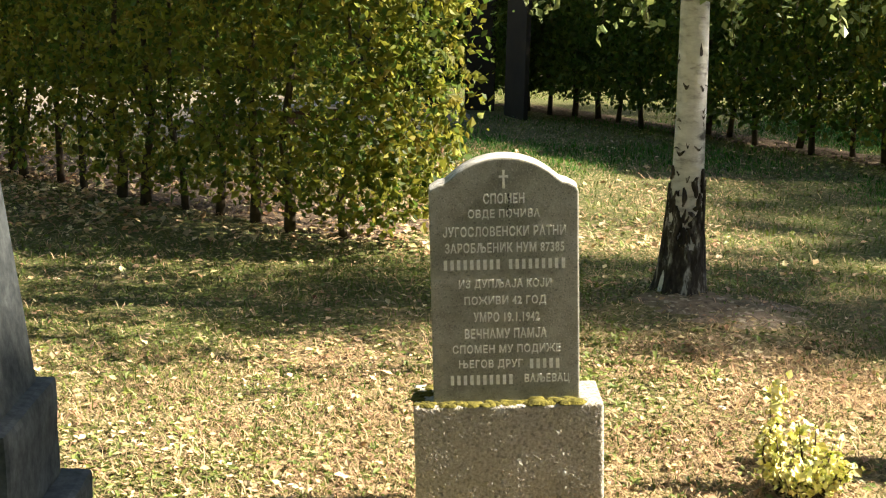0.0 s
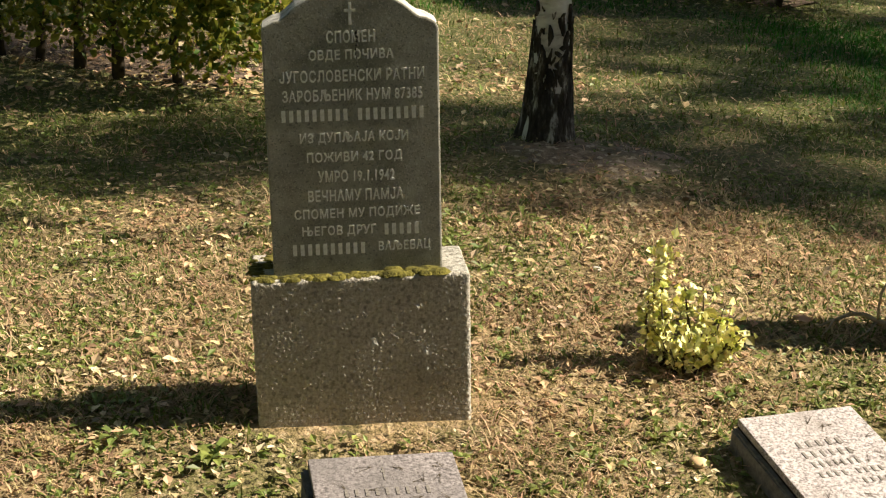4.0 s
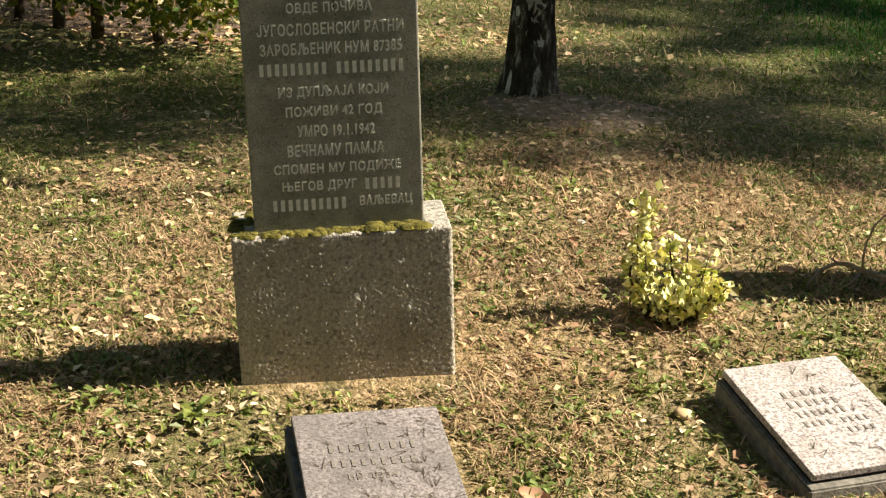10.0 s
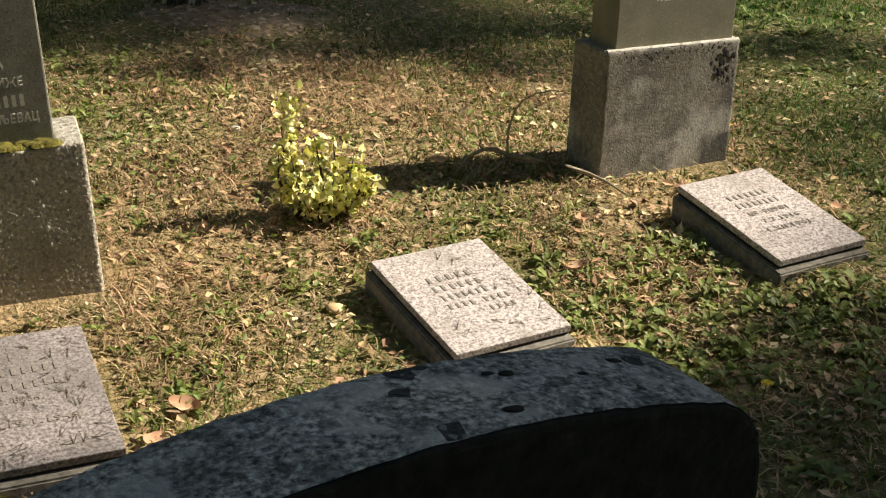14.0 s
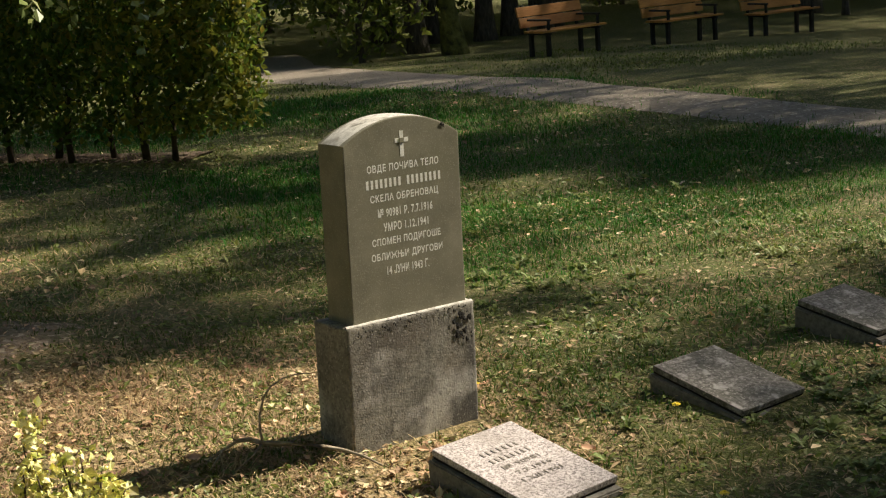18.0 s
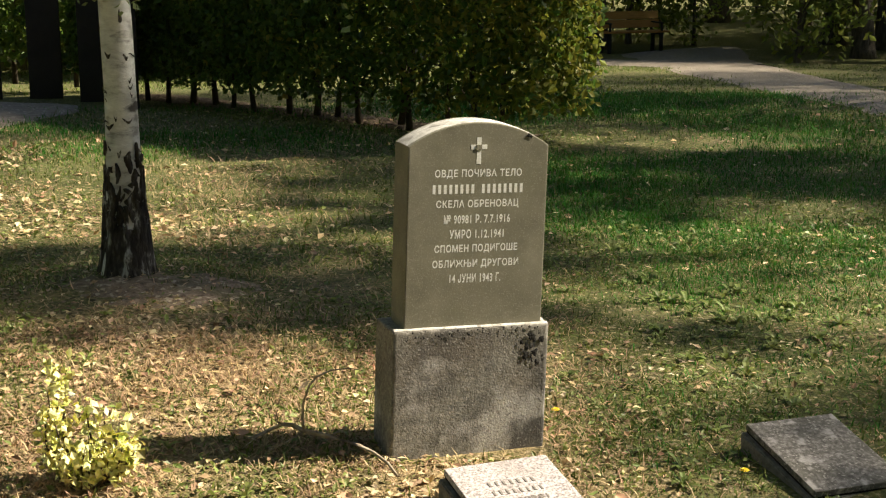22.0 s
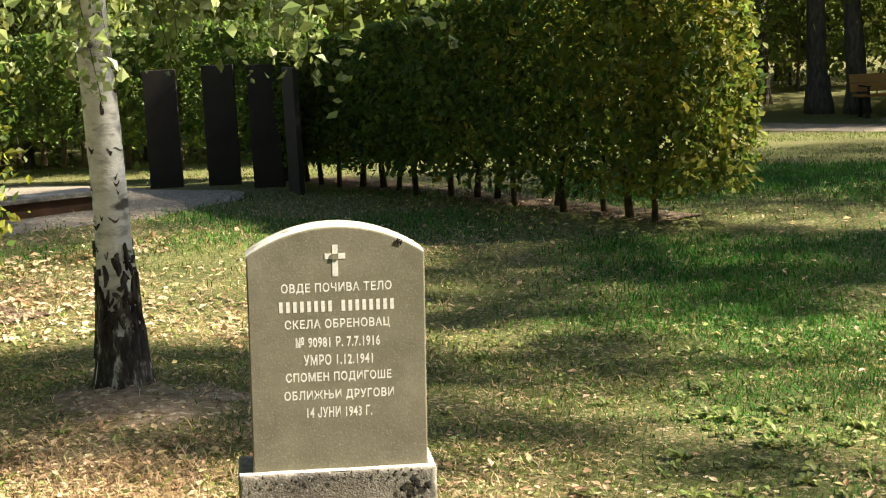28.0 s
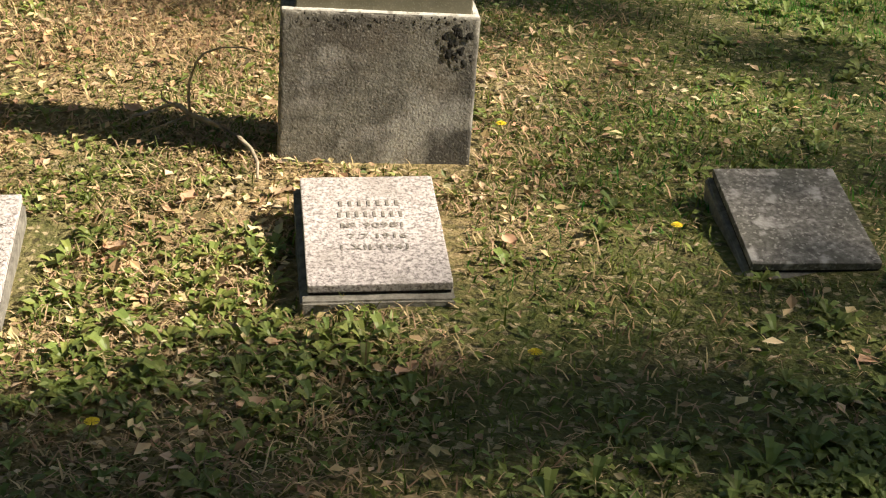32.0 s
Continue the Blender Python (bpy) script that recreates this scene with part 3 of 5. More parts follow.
# ---- gravestones ----
def arc(x0, x1, z, rise, n=18):
    """Points of a shallow arch from x1 back to x0."""
    w = (x1 - x0) / 2
    r = (w * w + rise * rise) / (2 * rise)
    cz = z + rise - r
    a = math.asin(w / r)
    return [((x0 + x1) / 2 + r * math.sin(a - 2 * a * i / n), cz + r * math.cos(a - 2 * a * i / n)) for i in range(n + 1)]


def lumps(n, x0, x1, y0, y1, z, size, seed, parent, name, material, label=""):
    """Small uneven cushions lying on a surface, joined."""
    rng = random.Random(seed)
    vs, fs = [], []
    for _ in range(n):
        cx, cy, s = rng.uniform(x0, x1), rng.uniform(y0, y1), size * rng.uniform(0.5, 1.3)
        o = len(vs)
        for k in range(8):
            a = 2 * math.pi * k / 8
            rr = s * rng.uniform(0.75, 1.2)
            vs.append((cx + rr * math.cos(a) * 1.4, cy + rr * math.sin(a) * 0.8, z - 0.003))
        for k in range(8):
            a = 2 * math.pi * (k + 0.5) / 8
            vs.append((cx + 0.6 * s * math.cos(a) * 1.4, cy + 0.6 * s * math.sin(a) * 0.8, z + s * rng.uniform(0.25, 0.5)))
        for k in range(8):
            fs.append((o + k, o + (k + 1) % 8, o + 8 + k))
            fs.append((o + (k + 1) % 8, o + 8 + (k + 1) % 8, o + 8 + k))
        fs.append(tuple(o + 8 + k for k in range(8)))
    return link_mesh(name, vs, fs, material, parent, label, smooth=True)


def cap_strip(profile, y0, y1, parent, name, material, label, thick=0.003, seed=0, rim=-0.001):
    """A thin skin, weathered or painted pale as sunlit, along an open outline in x and z, from front to back, with an
    uneven rim.
    """
    vs, fs = [], []
    cols = 6
    for i, (x, z) in enumerate(profile):
        a, b = profile[max(i - 1, 0)], profile[min(i + 1, len(profile) - 1)]
        d = Vector((b[0] - a[0], 0, b[1] - a[1])).normalized()
        nrm = Vector((-d.z, 0, d.x))
        if nrm.z < 0:
            nrm = -nrm
        for k in range(cols):
            s = k / (cols - 1)
            t = (thick if 0 < k < cols - 1 else rim) * (1 + 0.6 * noise.noise(Vector((x * 30, s * 5, seed))))
            y = y0 + (y1 - y0) * s + (0.004 * noise.noise(Vector((x * 40, seed, s))) if k in (0, cols - 1) else 0)
            p = Vector((x, y, z)) + nrm * t
            vs.append(tuple(p))
    for i in range(len(profile) - 1):
        for k in range(cols - 1):
            q = i * cols + k
            fs.append((q, q + 1, q + cols + 1, q + cols))
    return link_mesh(name, vs, fs, material, parent, label, smooth=True)


def blotches(spots, y, parent, name, material, label, seed):
    """Flat uneven crusts of lichen on an upright face, joined."""
    rng = random.Random(seed)
    vs, fs = [], []
    for x, z, s in spots:
        o = len(vs)
        n = 11
        vs.append((x, y - 0.0018, z))
        for k in range(n):
            a = 2 * math.pi * k / n
            r = s * rng.uniform(0.45, 1.2)
            vs.append((x + r * math.cos(a) * 0.8, y - 0.0004, z + r * math.sin(a)))
        for k in range(n):
            fs.append((o, o + 1 + k, o + 1 + (k + 1) % n))
    return tagged(link_mesh(name, vs, fs, material, parent, label), kind="stuff")


# first stone: shouldered round head on a washed concrete base, leaning a little
A_POSE = pose(0.002, 0.0, -0.002, 0.0, -2.8, 0.8)
AW, AH, AD = 0.582, 0.400, 0.24
stone_a = empty("gravestone", A_POSE, "grey shoulder-arched gravestone with white lettering on a rough concrete base", "gravestone", "standing gravestones")
_v, _f = worn_block(0, AW, 0, AD, -0.14, AH, 0.004, 0.009, 0.0012, 0.0019, 3.0)
base_a = link_mesh("base", _v, _f, M["baseA"], stone_a, "rough washed-concrete base block", smooth=True)
HX0, HX1, HZS = 0.062, 0.512, 1.052
_prof = [(HX0, AH - 0.02), (HX1, AH - 0.02), (HX1, HZS), (HX1 - 0.008, HZS + 0.014), (HX1 - 0.03, HZS + 0.026), (HX1 - 0.048, HZS + 0.030)]
_prof += arc(HX0 + 0.062, HX1 - 0.062, HZS + 0.040, 0.066)
_prof += [(HX0 + 0.048, HZS + 0.030), (HX0 + 0.03, HZS + 0.026), (HX0 + 0.008, HZS + 0.014), (HX0, HZS)]
head_a = part("head", prism(_prof, 0.042, 0.170, 0.005), M["stoneA"], stone_a, "grey arched head slab")
cross_part(head_a, 0.287, 0.042, 1.066, 0.056, 0.028, 0.006, M["letter"])
A_LINES = [("СПОМЕН", 0.287, 0.123, 1.020), ("ОВДЕ ПОЧИВА", 0.287, 0.216, 0.972), ("ЈУГОСЛОВЕНСКИ РАТНИ", 0.287, 0.370, 0.920), ("ЗАРОБЉЕНИК НУМ 87385", 0.287, 0.360, 0.870),
           ((9, 9), 0.287, 0.376, 0.818), ("ИЗ ДУПЉАЈА КОЈИ", 0.287, 0.280, 0.756), ("ПОЖИВИ 42 ГОД", 0.287, 0.248, 0.704), ("УМРО 19.1.1942", 0.290, 0.200, 0.654),
           ("ВЕЧНАМУ ПАМЈА", 0.287, 0.250, 0.602), ("СПОМЕН МУ ПОДИЖЕ", 0.289, 0.330, 0.551), ("ЊЕГОВ ДРУГ", 0.240, 0.195, 0.504), ((5,), 0.406, 0.100, 0.504),
           ((10,), 0.212, 0.200, 0.455), ("ВАЉЕВАЦ", 0.412, 0.138, 0.455)]
for _t, _x, _w, _z in A_LINES:
    if isinstance(_t, str):
        text_line(head_a, _t, _x, 0.042, _z, _w, 0.031, M["letter"], None, 0.0009)
    else:
        bar_line(head_a, _t, _x, 0.042, _z, _w, 0.031, M["letter"])
# bright arch top and ledge corner: sunlight painted pale, mixed with weathering
cap_strip([(HX1 - 0.004, HZS + 0.012), (HX1 - 0.03, HZS + 0.026), (HX1 - 0.048, HZS + 0.031)] + arc(HX0 + 0.062, HX1 - 0.062, HZS + 0.040, 0.066) + [(HX0 + 0.048, HZS + 0.031), (HX0 + 0.03, HZS + 0.026), (HX0 + 0.004, HZS + 0.012)],
          0.047, 0.165, head_a, "sunlit_rim", M["lichen"], "pale rim along the arch, painted as sunlit and weathered", 0.002, 1)
cap_strip([(0.515, AH), (0.545, AH), (0.576, AH)], 0.006, 0.234, base_a, "sunlit_ledge", M["ledge"], "pale ledge corner, painted as sunlit and weathered", 0.005, 2)
blotches([(0.32, 0.215, 0.018), (0.235, 0.15, 0.006), (0.44, 0.31, 0.008), (0.455, 0.24, 0.007), (0.46, 0.18, 0.009), (0.462, 0.13, 0.007)], -0.004, base_a, "lichen_crust", M["lichen"], "pale lichen spots", 3)
lumps(130, 0.05, 0.51, 0.006, 0.038, AH, 0.013, 7, base_a, "moss", M["moss"], "yellow-green moss along the ledge")
lumps(30, 0.005, 0.055, 0.01, 0.22, AH, 0.013, 9, base_a, "moss", M["moss"])
lumps(26, 0.36, 0.51, 0.004, 0.038, AH + 0.004, 0.019, 10, base_a, "moss", M["moss"], "thick moss cushion by the slab")
blotches([(0.301 + 0.002 * math.sin(_i), 1.046 - 0.011 * _i, 0.006 - 0.0004 * _i) for _i in range(11)], 0.0412, head_a, "dark_stain", M["black_crust"], "dark streak under the cross", 12)

# second stone: plain arched head on a smoother base
B_POSE = pose(2.188, 0.390, 0.048, 0, 2.0, 11.0)
BW, BH, BD = 0.530, 0.396, 0.19
stone_b = empty("gravestone", B_POSE, "olive-grey arched gravestone with white lettering on a stained concrete base", "gravestone", "standing gravestones")
_v, _f = worn_block(0, BW, 0, BD, -0.14, BH, 0.007, 0.006, 0.0010, 0.0006, 8.0)
base_b = link_mesh("base", _v, _f, M["baseB"], stone_b, "stained concrete base block", smooth=True)
_prof = [(0.040, BH - 0.02), (0.508, BH - 0.02), (0.508, 0.975)] + arc(0.040, 0.508, 0.977, 0.074, 22) + [(0.040, 0.975)]
head_b = part("head", prism(_prof, 0.018, 0.158, 0.004), M["stoneB"], stone_b, "olive-grey arched head slab")
cross_part(head_b, 0.272, 0.018, 0.920, 0.084, 0.054, 0.014, M["letter"], 1.1)
part("cross_centre", box(0.263, 0.281, 0.0155, 0.019, 0.965, 0.981, 0.0005), M["stoneB"], head_b, "bare square at the middle of the cross")
B_LINES = [("ОВДЕ ПОЧИВА ТЕЛО", 0.291, 0.875), ((8, 8), 0.311, 0.827), ("СКЕЛА ОБРЕНОВАЦ", 0.277, 0.778), ("№ 90981 Р. 7.7.1916", 0.223, 0.731),
           ("УМРО 1.12.1941", 0.183, 0.683), ("СПОМЕН ПОДИГОШЕ", 0.280, 0.635), ("ОБЛИЖЊИ ДРУГОВИ", 0.291, 0.586), ("14 ЈУНИ 1943 Г.", 0.173, 0.540)]
for _t, _w, _z in B_LINES:
    (text_line if isinstance(_t, str) else bar_line)(head_b, _t, 0.274, 0.018, _z, _w, 0.029, M["letter"])


# white strips paint the sun on the arch and ledge, over some weathering
cap_strip(arc(0.041, 0.507, 0.977, 0.074, 22), 0.022, 0.154, head_b, "sunlit_rim", M["lichen"], "white rim along the arch, painted as sunlit and weathered", 0.0025, 4)
cap_strip([(0.004 + 0.0522 * i, BH) for i in range(11)], 0.003, 0.0165, base_b, "sunlit_ledge", M["lichen"], "white front ledge, painted as sunlit and weathered", 0.004, 5)
cap_strip([(0.512, BH), (0.518, BH), (0.526, BH)], 0.018, 0.184, base_b, "sunlit_ledge", M["lichen"], "", 0.004, 6)
_br = random.Random(5)
blotches([(0.47 + _br.gauss(0, 0.018), 0.36 - 0.10 * _br.random() ** 1.5, _br.uniform(0.004, 0.014)) for _ in range(26)] + [(_br.uniform(0.02, 0.5), BH - 0.03 * _br.random() ** 2 - 0.004, _br.uniform(0.002, 0.006)) for _ in range(40)],
         -0.003, base_b, "black_crust", M["black_crust"], "black lichen crust at the corner", 6)
blotches([(0.438, 1.009, 0.010), (0.446, 1.005, 0.008)], 0.0168, head_b, "black_crust", M["black_crust"], "", 8)


# stones by the camera: one seen over its arched top, one at the edge of the first view
def dark_stone(m, width, height, depth, rise, label, base=True):
    s = empty("gravestone", m, label, "gravestone", "standing gravestones")
    if base:
        part("base", rough_up(box(-width / 2 - 0.06, width / 2 + 0.06, -0.05, depth + 0.05, -0.1, 0.40, 0.01), 0.004, 18, cuts=3, seed=2), M["dark_stone"], s, "dark concrete base block")
    foot = 0.38 if base else -0.1
    hw, zs = width / 2, height - rise
    prof = [(-hw, foot), (hw, foot), (hw, zs - 0.075), (hw - 0.004, zs - 0.048), (hw - 0.016, zs - 0.022), (hw - 0.036, zs - 0.002)]
    prof += arc(-hw + 0.06, hw - 0.06, zs + 0.012, rise - 0.012, 24) + [(-hw + 0.036, zs - 0.002), (-hw + 0.016, zs - 0.022), (-hw + 0.004, zs - 0.048), (-hw, zs - 0.075)]
    # the shaded face gets its darkness from the material; the top keeps its grey
    part("head", rough_up(prism(prof, 0, depth, 0.008), 0.002, 25, cuts=0, seed=4), M["shade_stone"], s, "head slab with its deep shade painted in as near black")
    top = arc(-hw + 0.06, hw - 0.06, zs + 0.012, rise - 0.012, 40)
    fine = [(hw - 0.004, zs - 0.048), (hw - 0.016, zs - 0.022), (hw - 0.036, zs - 0.002)] + top + [(-hw + 0.036, zs - 0.002), (-hw + 0.016, zs - 0.022), (-hw + 0.004, zs - 0.048)]
    cap_strip(fine, 0.005, depth - 0.003, s, "weathered_top", M["dark_stone"], "grey lichened top with dark pits", 0.003, 9, 0.0012)
    rng = random.Random(31)
    for _ in range(6):
        i = rng.randrange(3, len(top) - 3)
        px, pz = top[i]
        slope = math.atan2(top[i + 1][1] - top[i - 1][1], top[i + 1][0] - top[i - 1][0])
        bm = bmesh.new()
        bmesh.ops.create_icosphere(bm, subdivisions=2, radius=rng.uniform(0.004, 0.009))
        for v in bm.verts:
            v.co *= 1 + 0.5 * noise.noise(v.co * 90 + Vector((i, 0, 0)))
            v.co.z *= 0.22
            v.co.x *= 1.5
        c = part("lichen_cushion", bm, M["black_crust"], s, "black lichen cushion", smooth=True)
        c.matrix_local = Matrix.Translation((px, rng.uniform(0.015, depth - 0.015), pz + 0.003)) @ Matrix.Rotation(math.pi - slope, 4, 'Y')
    return s


dark_stone(pose(0.624, -2.7065, 0.0, 0, 0, 15.9), 0.934, 1.018, 0.153, 0.071, "dark lichen-spotted gravestone seen over its arched top")

pillar = empty("gravestone", pose(-0.818, -2.45, 0.0), "dark tall pillar gravestone on a stepped pedestal", "gravestone", "standing gravestones")
part("plinth", rough_up(box(-0.335, 0.335, 0.0, 0.34, -0.1, 0.985, 0.012), 0.004, 18, cuts=3, seed=12), M["pillar_stone"], pillar, "dark stone plinth")
part("base", rough_up(box(-0.292, 0.292, 0.03, 0.31, 0.98, 1.145, 0.012), 0.004, 18, cuts=3, seed=13), M["pillar_stone"], pillar, "dark stone base block")
part("shaft", prism([(-0.268, 1.138), (0.268, 1.138), (0.15, 1.98)] + arc(-0.15, 0.15, 2.0, 0.08, 12) + [(-0.15, 1.98)], 0.06, 0.28, 0.006), M["pillar_stone"], pillar, "dark tapering shaft")


# ---- flat name plates ----
def plate(m, w, d, hb, hf, top, label, lines=(), seed=0):
    """A low sloping stone: a concrete body, and a thinner slab with a sunk rim on it. Origin at the front-left corner of the foot."""
    p = empty("grave_plate", m, label, "grave plate", "flat grave plates")
    bm = bmesh.new()
    vs = [bm.verts.new(c) for c in ((0, 0, -0.06), (w, 0, -0.06), (w, d, -0.06), (0, d, -0.06), (0, 0, hf), (w, 0, hf), (w, d, hb), (0, d, hb))]
    for f in ((3, 2, 1, 0), (4, 5, 6, 7), (0, 1, 5, 4), (1, 2, 6, 5), (2, 3, 7, 6), (3, 0, 4, 7)):
        bm.faces.new([vs[i] for i in f])
    bmesh.ops.bevel(bm, geom=bm.edges[:], offset=0.005, segments=2, affect='EDGES')
    part("body", rough_up(bm, 0.003, 25, cuts=4, seed=seed), M["plate_body"], p, "weathered concrete body")
    tilt = math.atan2(hb - hf, d)
    tm = Matrix.Translation((0, 0, hf)) @ Matrix.Rotation(tilt, 4, 'X')
    L = math.hypot(d, hb - hf)
    sl = rough_up(box(0.016, w - 0.004, 0.024, L - 0.002, 0.009, 0.030, 0.003), 0.0008, 30, cuts=4, seed=seed + 1)
    ob = part("slab", sl, top, p, "pale speckled top slab" if top is not M["plate_dark"] else "dark lichened top slab")
    ob.matrix_local = tm
    # dark band that paints the shade below the slab's edge
    ob = part("joint_shade_band", box(0.019, w - 0.007, 0.028, L - 0.005, -0.004, 0.011, 0.001), M["joint"], p, "near-black band painting the shade in the joint under the slab")
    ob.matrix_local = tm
    lm = tm @ Matrix.Translation((0, 0, 0.0313)) @ Matrix.Rotation(radians(-90), 4, 'X')
    for kind, v, x, y, wd, ht in lines:
        mm = lm @ Matrix.Translation((x, 0, y))
        if kind == "t":
            text_line(p, v, 0, 0, 0, wd, ht, M["letter_dark"], mm)
        else:
            bar_line(p, v, 0, 0, 0, wd, ht, M["letter_dark"], mm, 0.16)
    return p


plate(pose(0.168, -0.878, -0.088, 0, 0, 5.5), 0.388, 0.545, 0.112, 0.038, M["plate_worn"], "pale square grave plate with worn dark lettering in the grass",
      [("b", (9,), 0.195, 0.375, 0.225, 0.030), ("b", (9,), 0.190, 0.315, 0.215, 0.028), ("t", "БР. 8734.", 0.185, 0.262, 0.125, 0.027), ("t", "† 19.1.1942", 0.215, 0.165, 0.200, 0.027),
       ("t", "†", 0.195, 0.435, 0.012, 0.06)], 11)
plate(pose(1.386, -0.602, -0.098, 0, 0, 13.0), 0.372, 0.490, 0.125, 0.040, M["plate"], "pale square grave plate with faint lettering beside a small bush",
      [("b", (5,), 0.18, 0.335, 0.15, 0.026), ("b", (6,), 0.18, 0.290, 0.16, 0.026), ("b", (7,), 0.18, 0.247, 0.15, 0.024), ("b", (4, 4), 0.20, 0.205, 0.2, 0.022), ("b", (4,), 0.25, 0.165, 0.09, 0.02)], 21)
plate(pose(2.408, -0.408, -0.070, 0, 0, 13.0), 0.352, 0.490, 0.147, 0.068, M["plate"], "pale square grave plate with faint lettering before the olive stone",
      [("b", (7,), 0.18, 0.355, 0.16, 0.024), ("b", (8,), 0.18, 0.305, 0.17, 0.024), ("t", "№ 90981", 0.18, 0.257, 0.15, 0.024), ("t", "7.7.1916", 0.19, 0.21, 0.14, 0.022), ("t", "1.XII.1941", 0.18, 0.162, 0.16, 0.024)], 31)
plate(pose(3.428, -0.052, -0.050, 0, 0, 11), 0.345, 0.440, 0.110, 0.022, M["plate_dark"], "dark lichened grave plate lying in shaded grass", (), 41)
plate(pose(4.335, 0.265, -0.03, 0, 0, 13), 0.335, 0.400, 0.115, 0.040, M["plate_dark"], "dark lichened grave plate beside others in the shade", (), 51)
plate(pose(5.280, 0.660, -0.02, 0, 0, 13), 0.340, 0.470, 0.115, 0.040, M["plate_dark"], "dark lichened grave plate beside others in the shade", (), 61)


# ---- trees ----
def tree(name, x, y, height, r, label, bark, leaf=None, crown=None, nleaf=0, leaf_size=0.08, lean=(0, 0), seed=1, limbs=7, sides=12, group=""):
    """A tapered trunk with a flared foot, limbs and a crown of leaf clumps. crown: (centre height, radius, half height)."""
    rng = random.Random(seed)
    nr = np.random.default_rng(seed)
    t = empty(name, pose(x, y, gz(x, y)), label, "tree", group)
    pts, rad = [], []
    n = 16
    wave = 0.22 if r < 0.05 else 0.0
    for i in range(n + 1):
        s = (i / n) ** 1.3
        z = -0.15 + s * height
        pts.append((lean[0] * s * height + 0.04 * r / 0.1 * math.sin(3.1 * s + seed) * s, lean[1] * s * height + 0.03 * r / 0.1 * math.cos(2.3 * s + seed) * s + wave * s * math.sin(1.5 * z + seed), z))
        rad.append(r * (1 + 0.55 * math.exp(-max(z, 0) / (1.6 * r))) * (1 - 0.82 * s))
    v, f = tube(pts, rad, sides, 0.22, seed)
    link_mesh("trunk", v, f, bark, t, smooth=True)
    if crown:
        cz, cr, ch = crown
        for k in range(limbs):
            s = min(0.95, max(0.1, (cz - ch * 0.8 + 1.5 * ch * k / limbs) / height))
            i = min(n - 1, int((s ** (1 / 1.3)) * n))
            p0 = Vector(pts[i])
            a = k * 2.4 + seed
            tip = p0 + Vector((math.cos(a) * cr * rng.uniform(0.5, 0.9), math.sin(a) * cr * rng.uniform(0.5, 0.9), ch * rng.uniform(0.2, 0.6)))
            mid = p0.lerp(tip, 0.5) + Vector((0, 0, 0.12 * ch))
            v, f = tube([p0, mid, tip], [rad[i] * 0.45, rad[i] * 0.28, rad[i] * 0.08], 6, 0.1, k)
            link_mesh("limb", v, f, bark, t, smooth=True)
    if crown and nleaf:
        cz, cr, ch = crown
        nc = max(10, nleaf // 26)
        d = nr.normal(size=(nc, 3))
        d /= np.linalg.norm(d, axis=1)[:, None]
        rr = nr.uniform(0.25, 1.0, nc) ** 0.5
        top = np.array([lean[0] * cz, lean[1] * cz, cz])
        cl = top + d * rr[:, None] * [cr, cr, ch] * (1 + 0.18 * nr.normal(size=(nc, 1)).clip(-2, 1.2))
        pick = nr.integers(0, nc, nleaf)
        c = cl[pick] + nr.normal(size=(nleaf, 3)).clip(-2, 2) * cr * 0.15
        v, f = leaf_arrays(c, leaf_size, nr)
        link_mesh("crown", v, f, leaf, t, "loose leafy crown with gaps")
    return t


# ---- plan ----
HA0, HA1 = (-6.2, 8.85), (-0.38, 4.22)            # near hedge, far end to near end
HB0, HB1 = (0.45, 11.75), (4.06, 7.55)           # dark hedge
HBH0, HBH1 = 1.25, 2.0
HC0, HC1 = (-4.2, 15.4), (0.45, 12.6)
SLABS = [(-0.755, 11.54, 0.335, 1.20, 4), (-0.14, 11.46, 0.33, 1.21, -4), (0.39, 11.04, 0.31, 1.20, -8), (0.77, 10.52, 0.47, 1.18, 112)]
LOWB = (-0.97, 9.75, 36)
BENCHES = [(13.5, 17.12, 14.0), (16.55, 18.0, 8.0), (18.85, 18.1, 4.0), (9.95, 25.9, 10.0)]
BIRCH = (1.215, 2.74)
BUSH = (1.237, 0.30)
FB = (1.92, 0.50)
CHIP, ROCK = (1.13, 1.04), (1.175, -0.19)
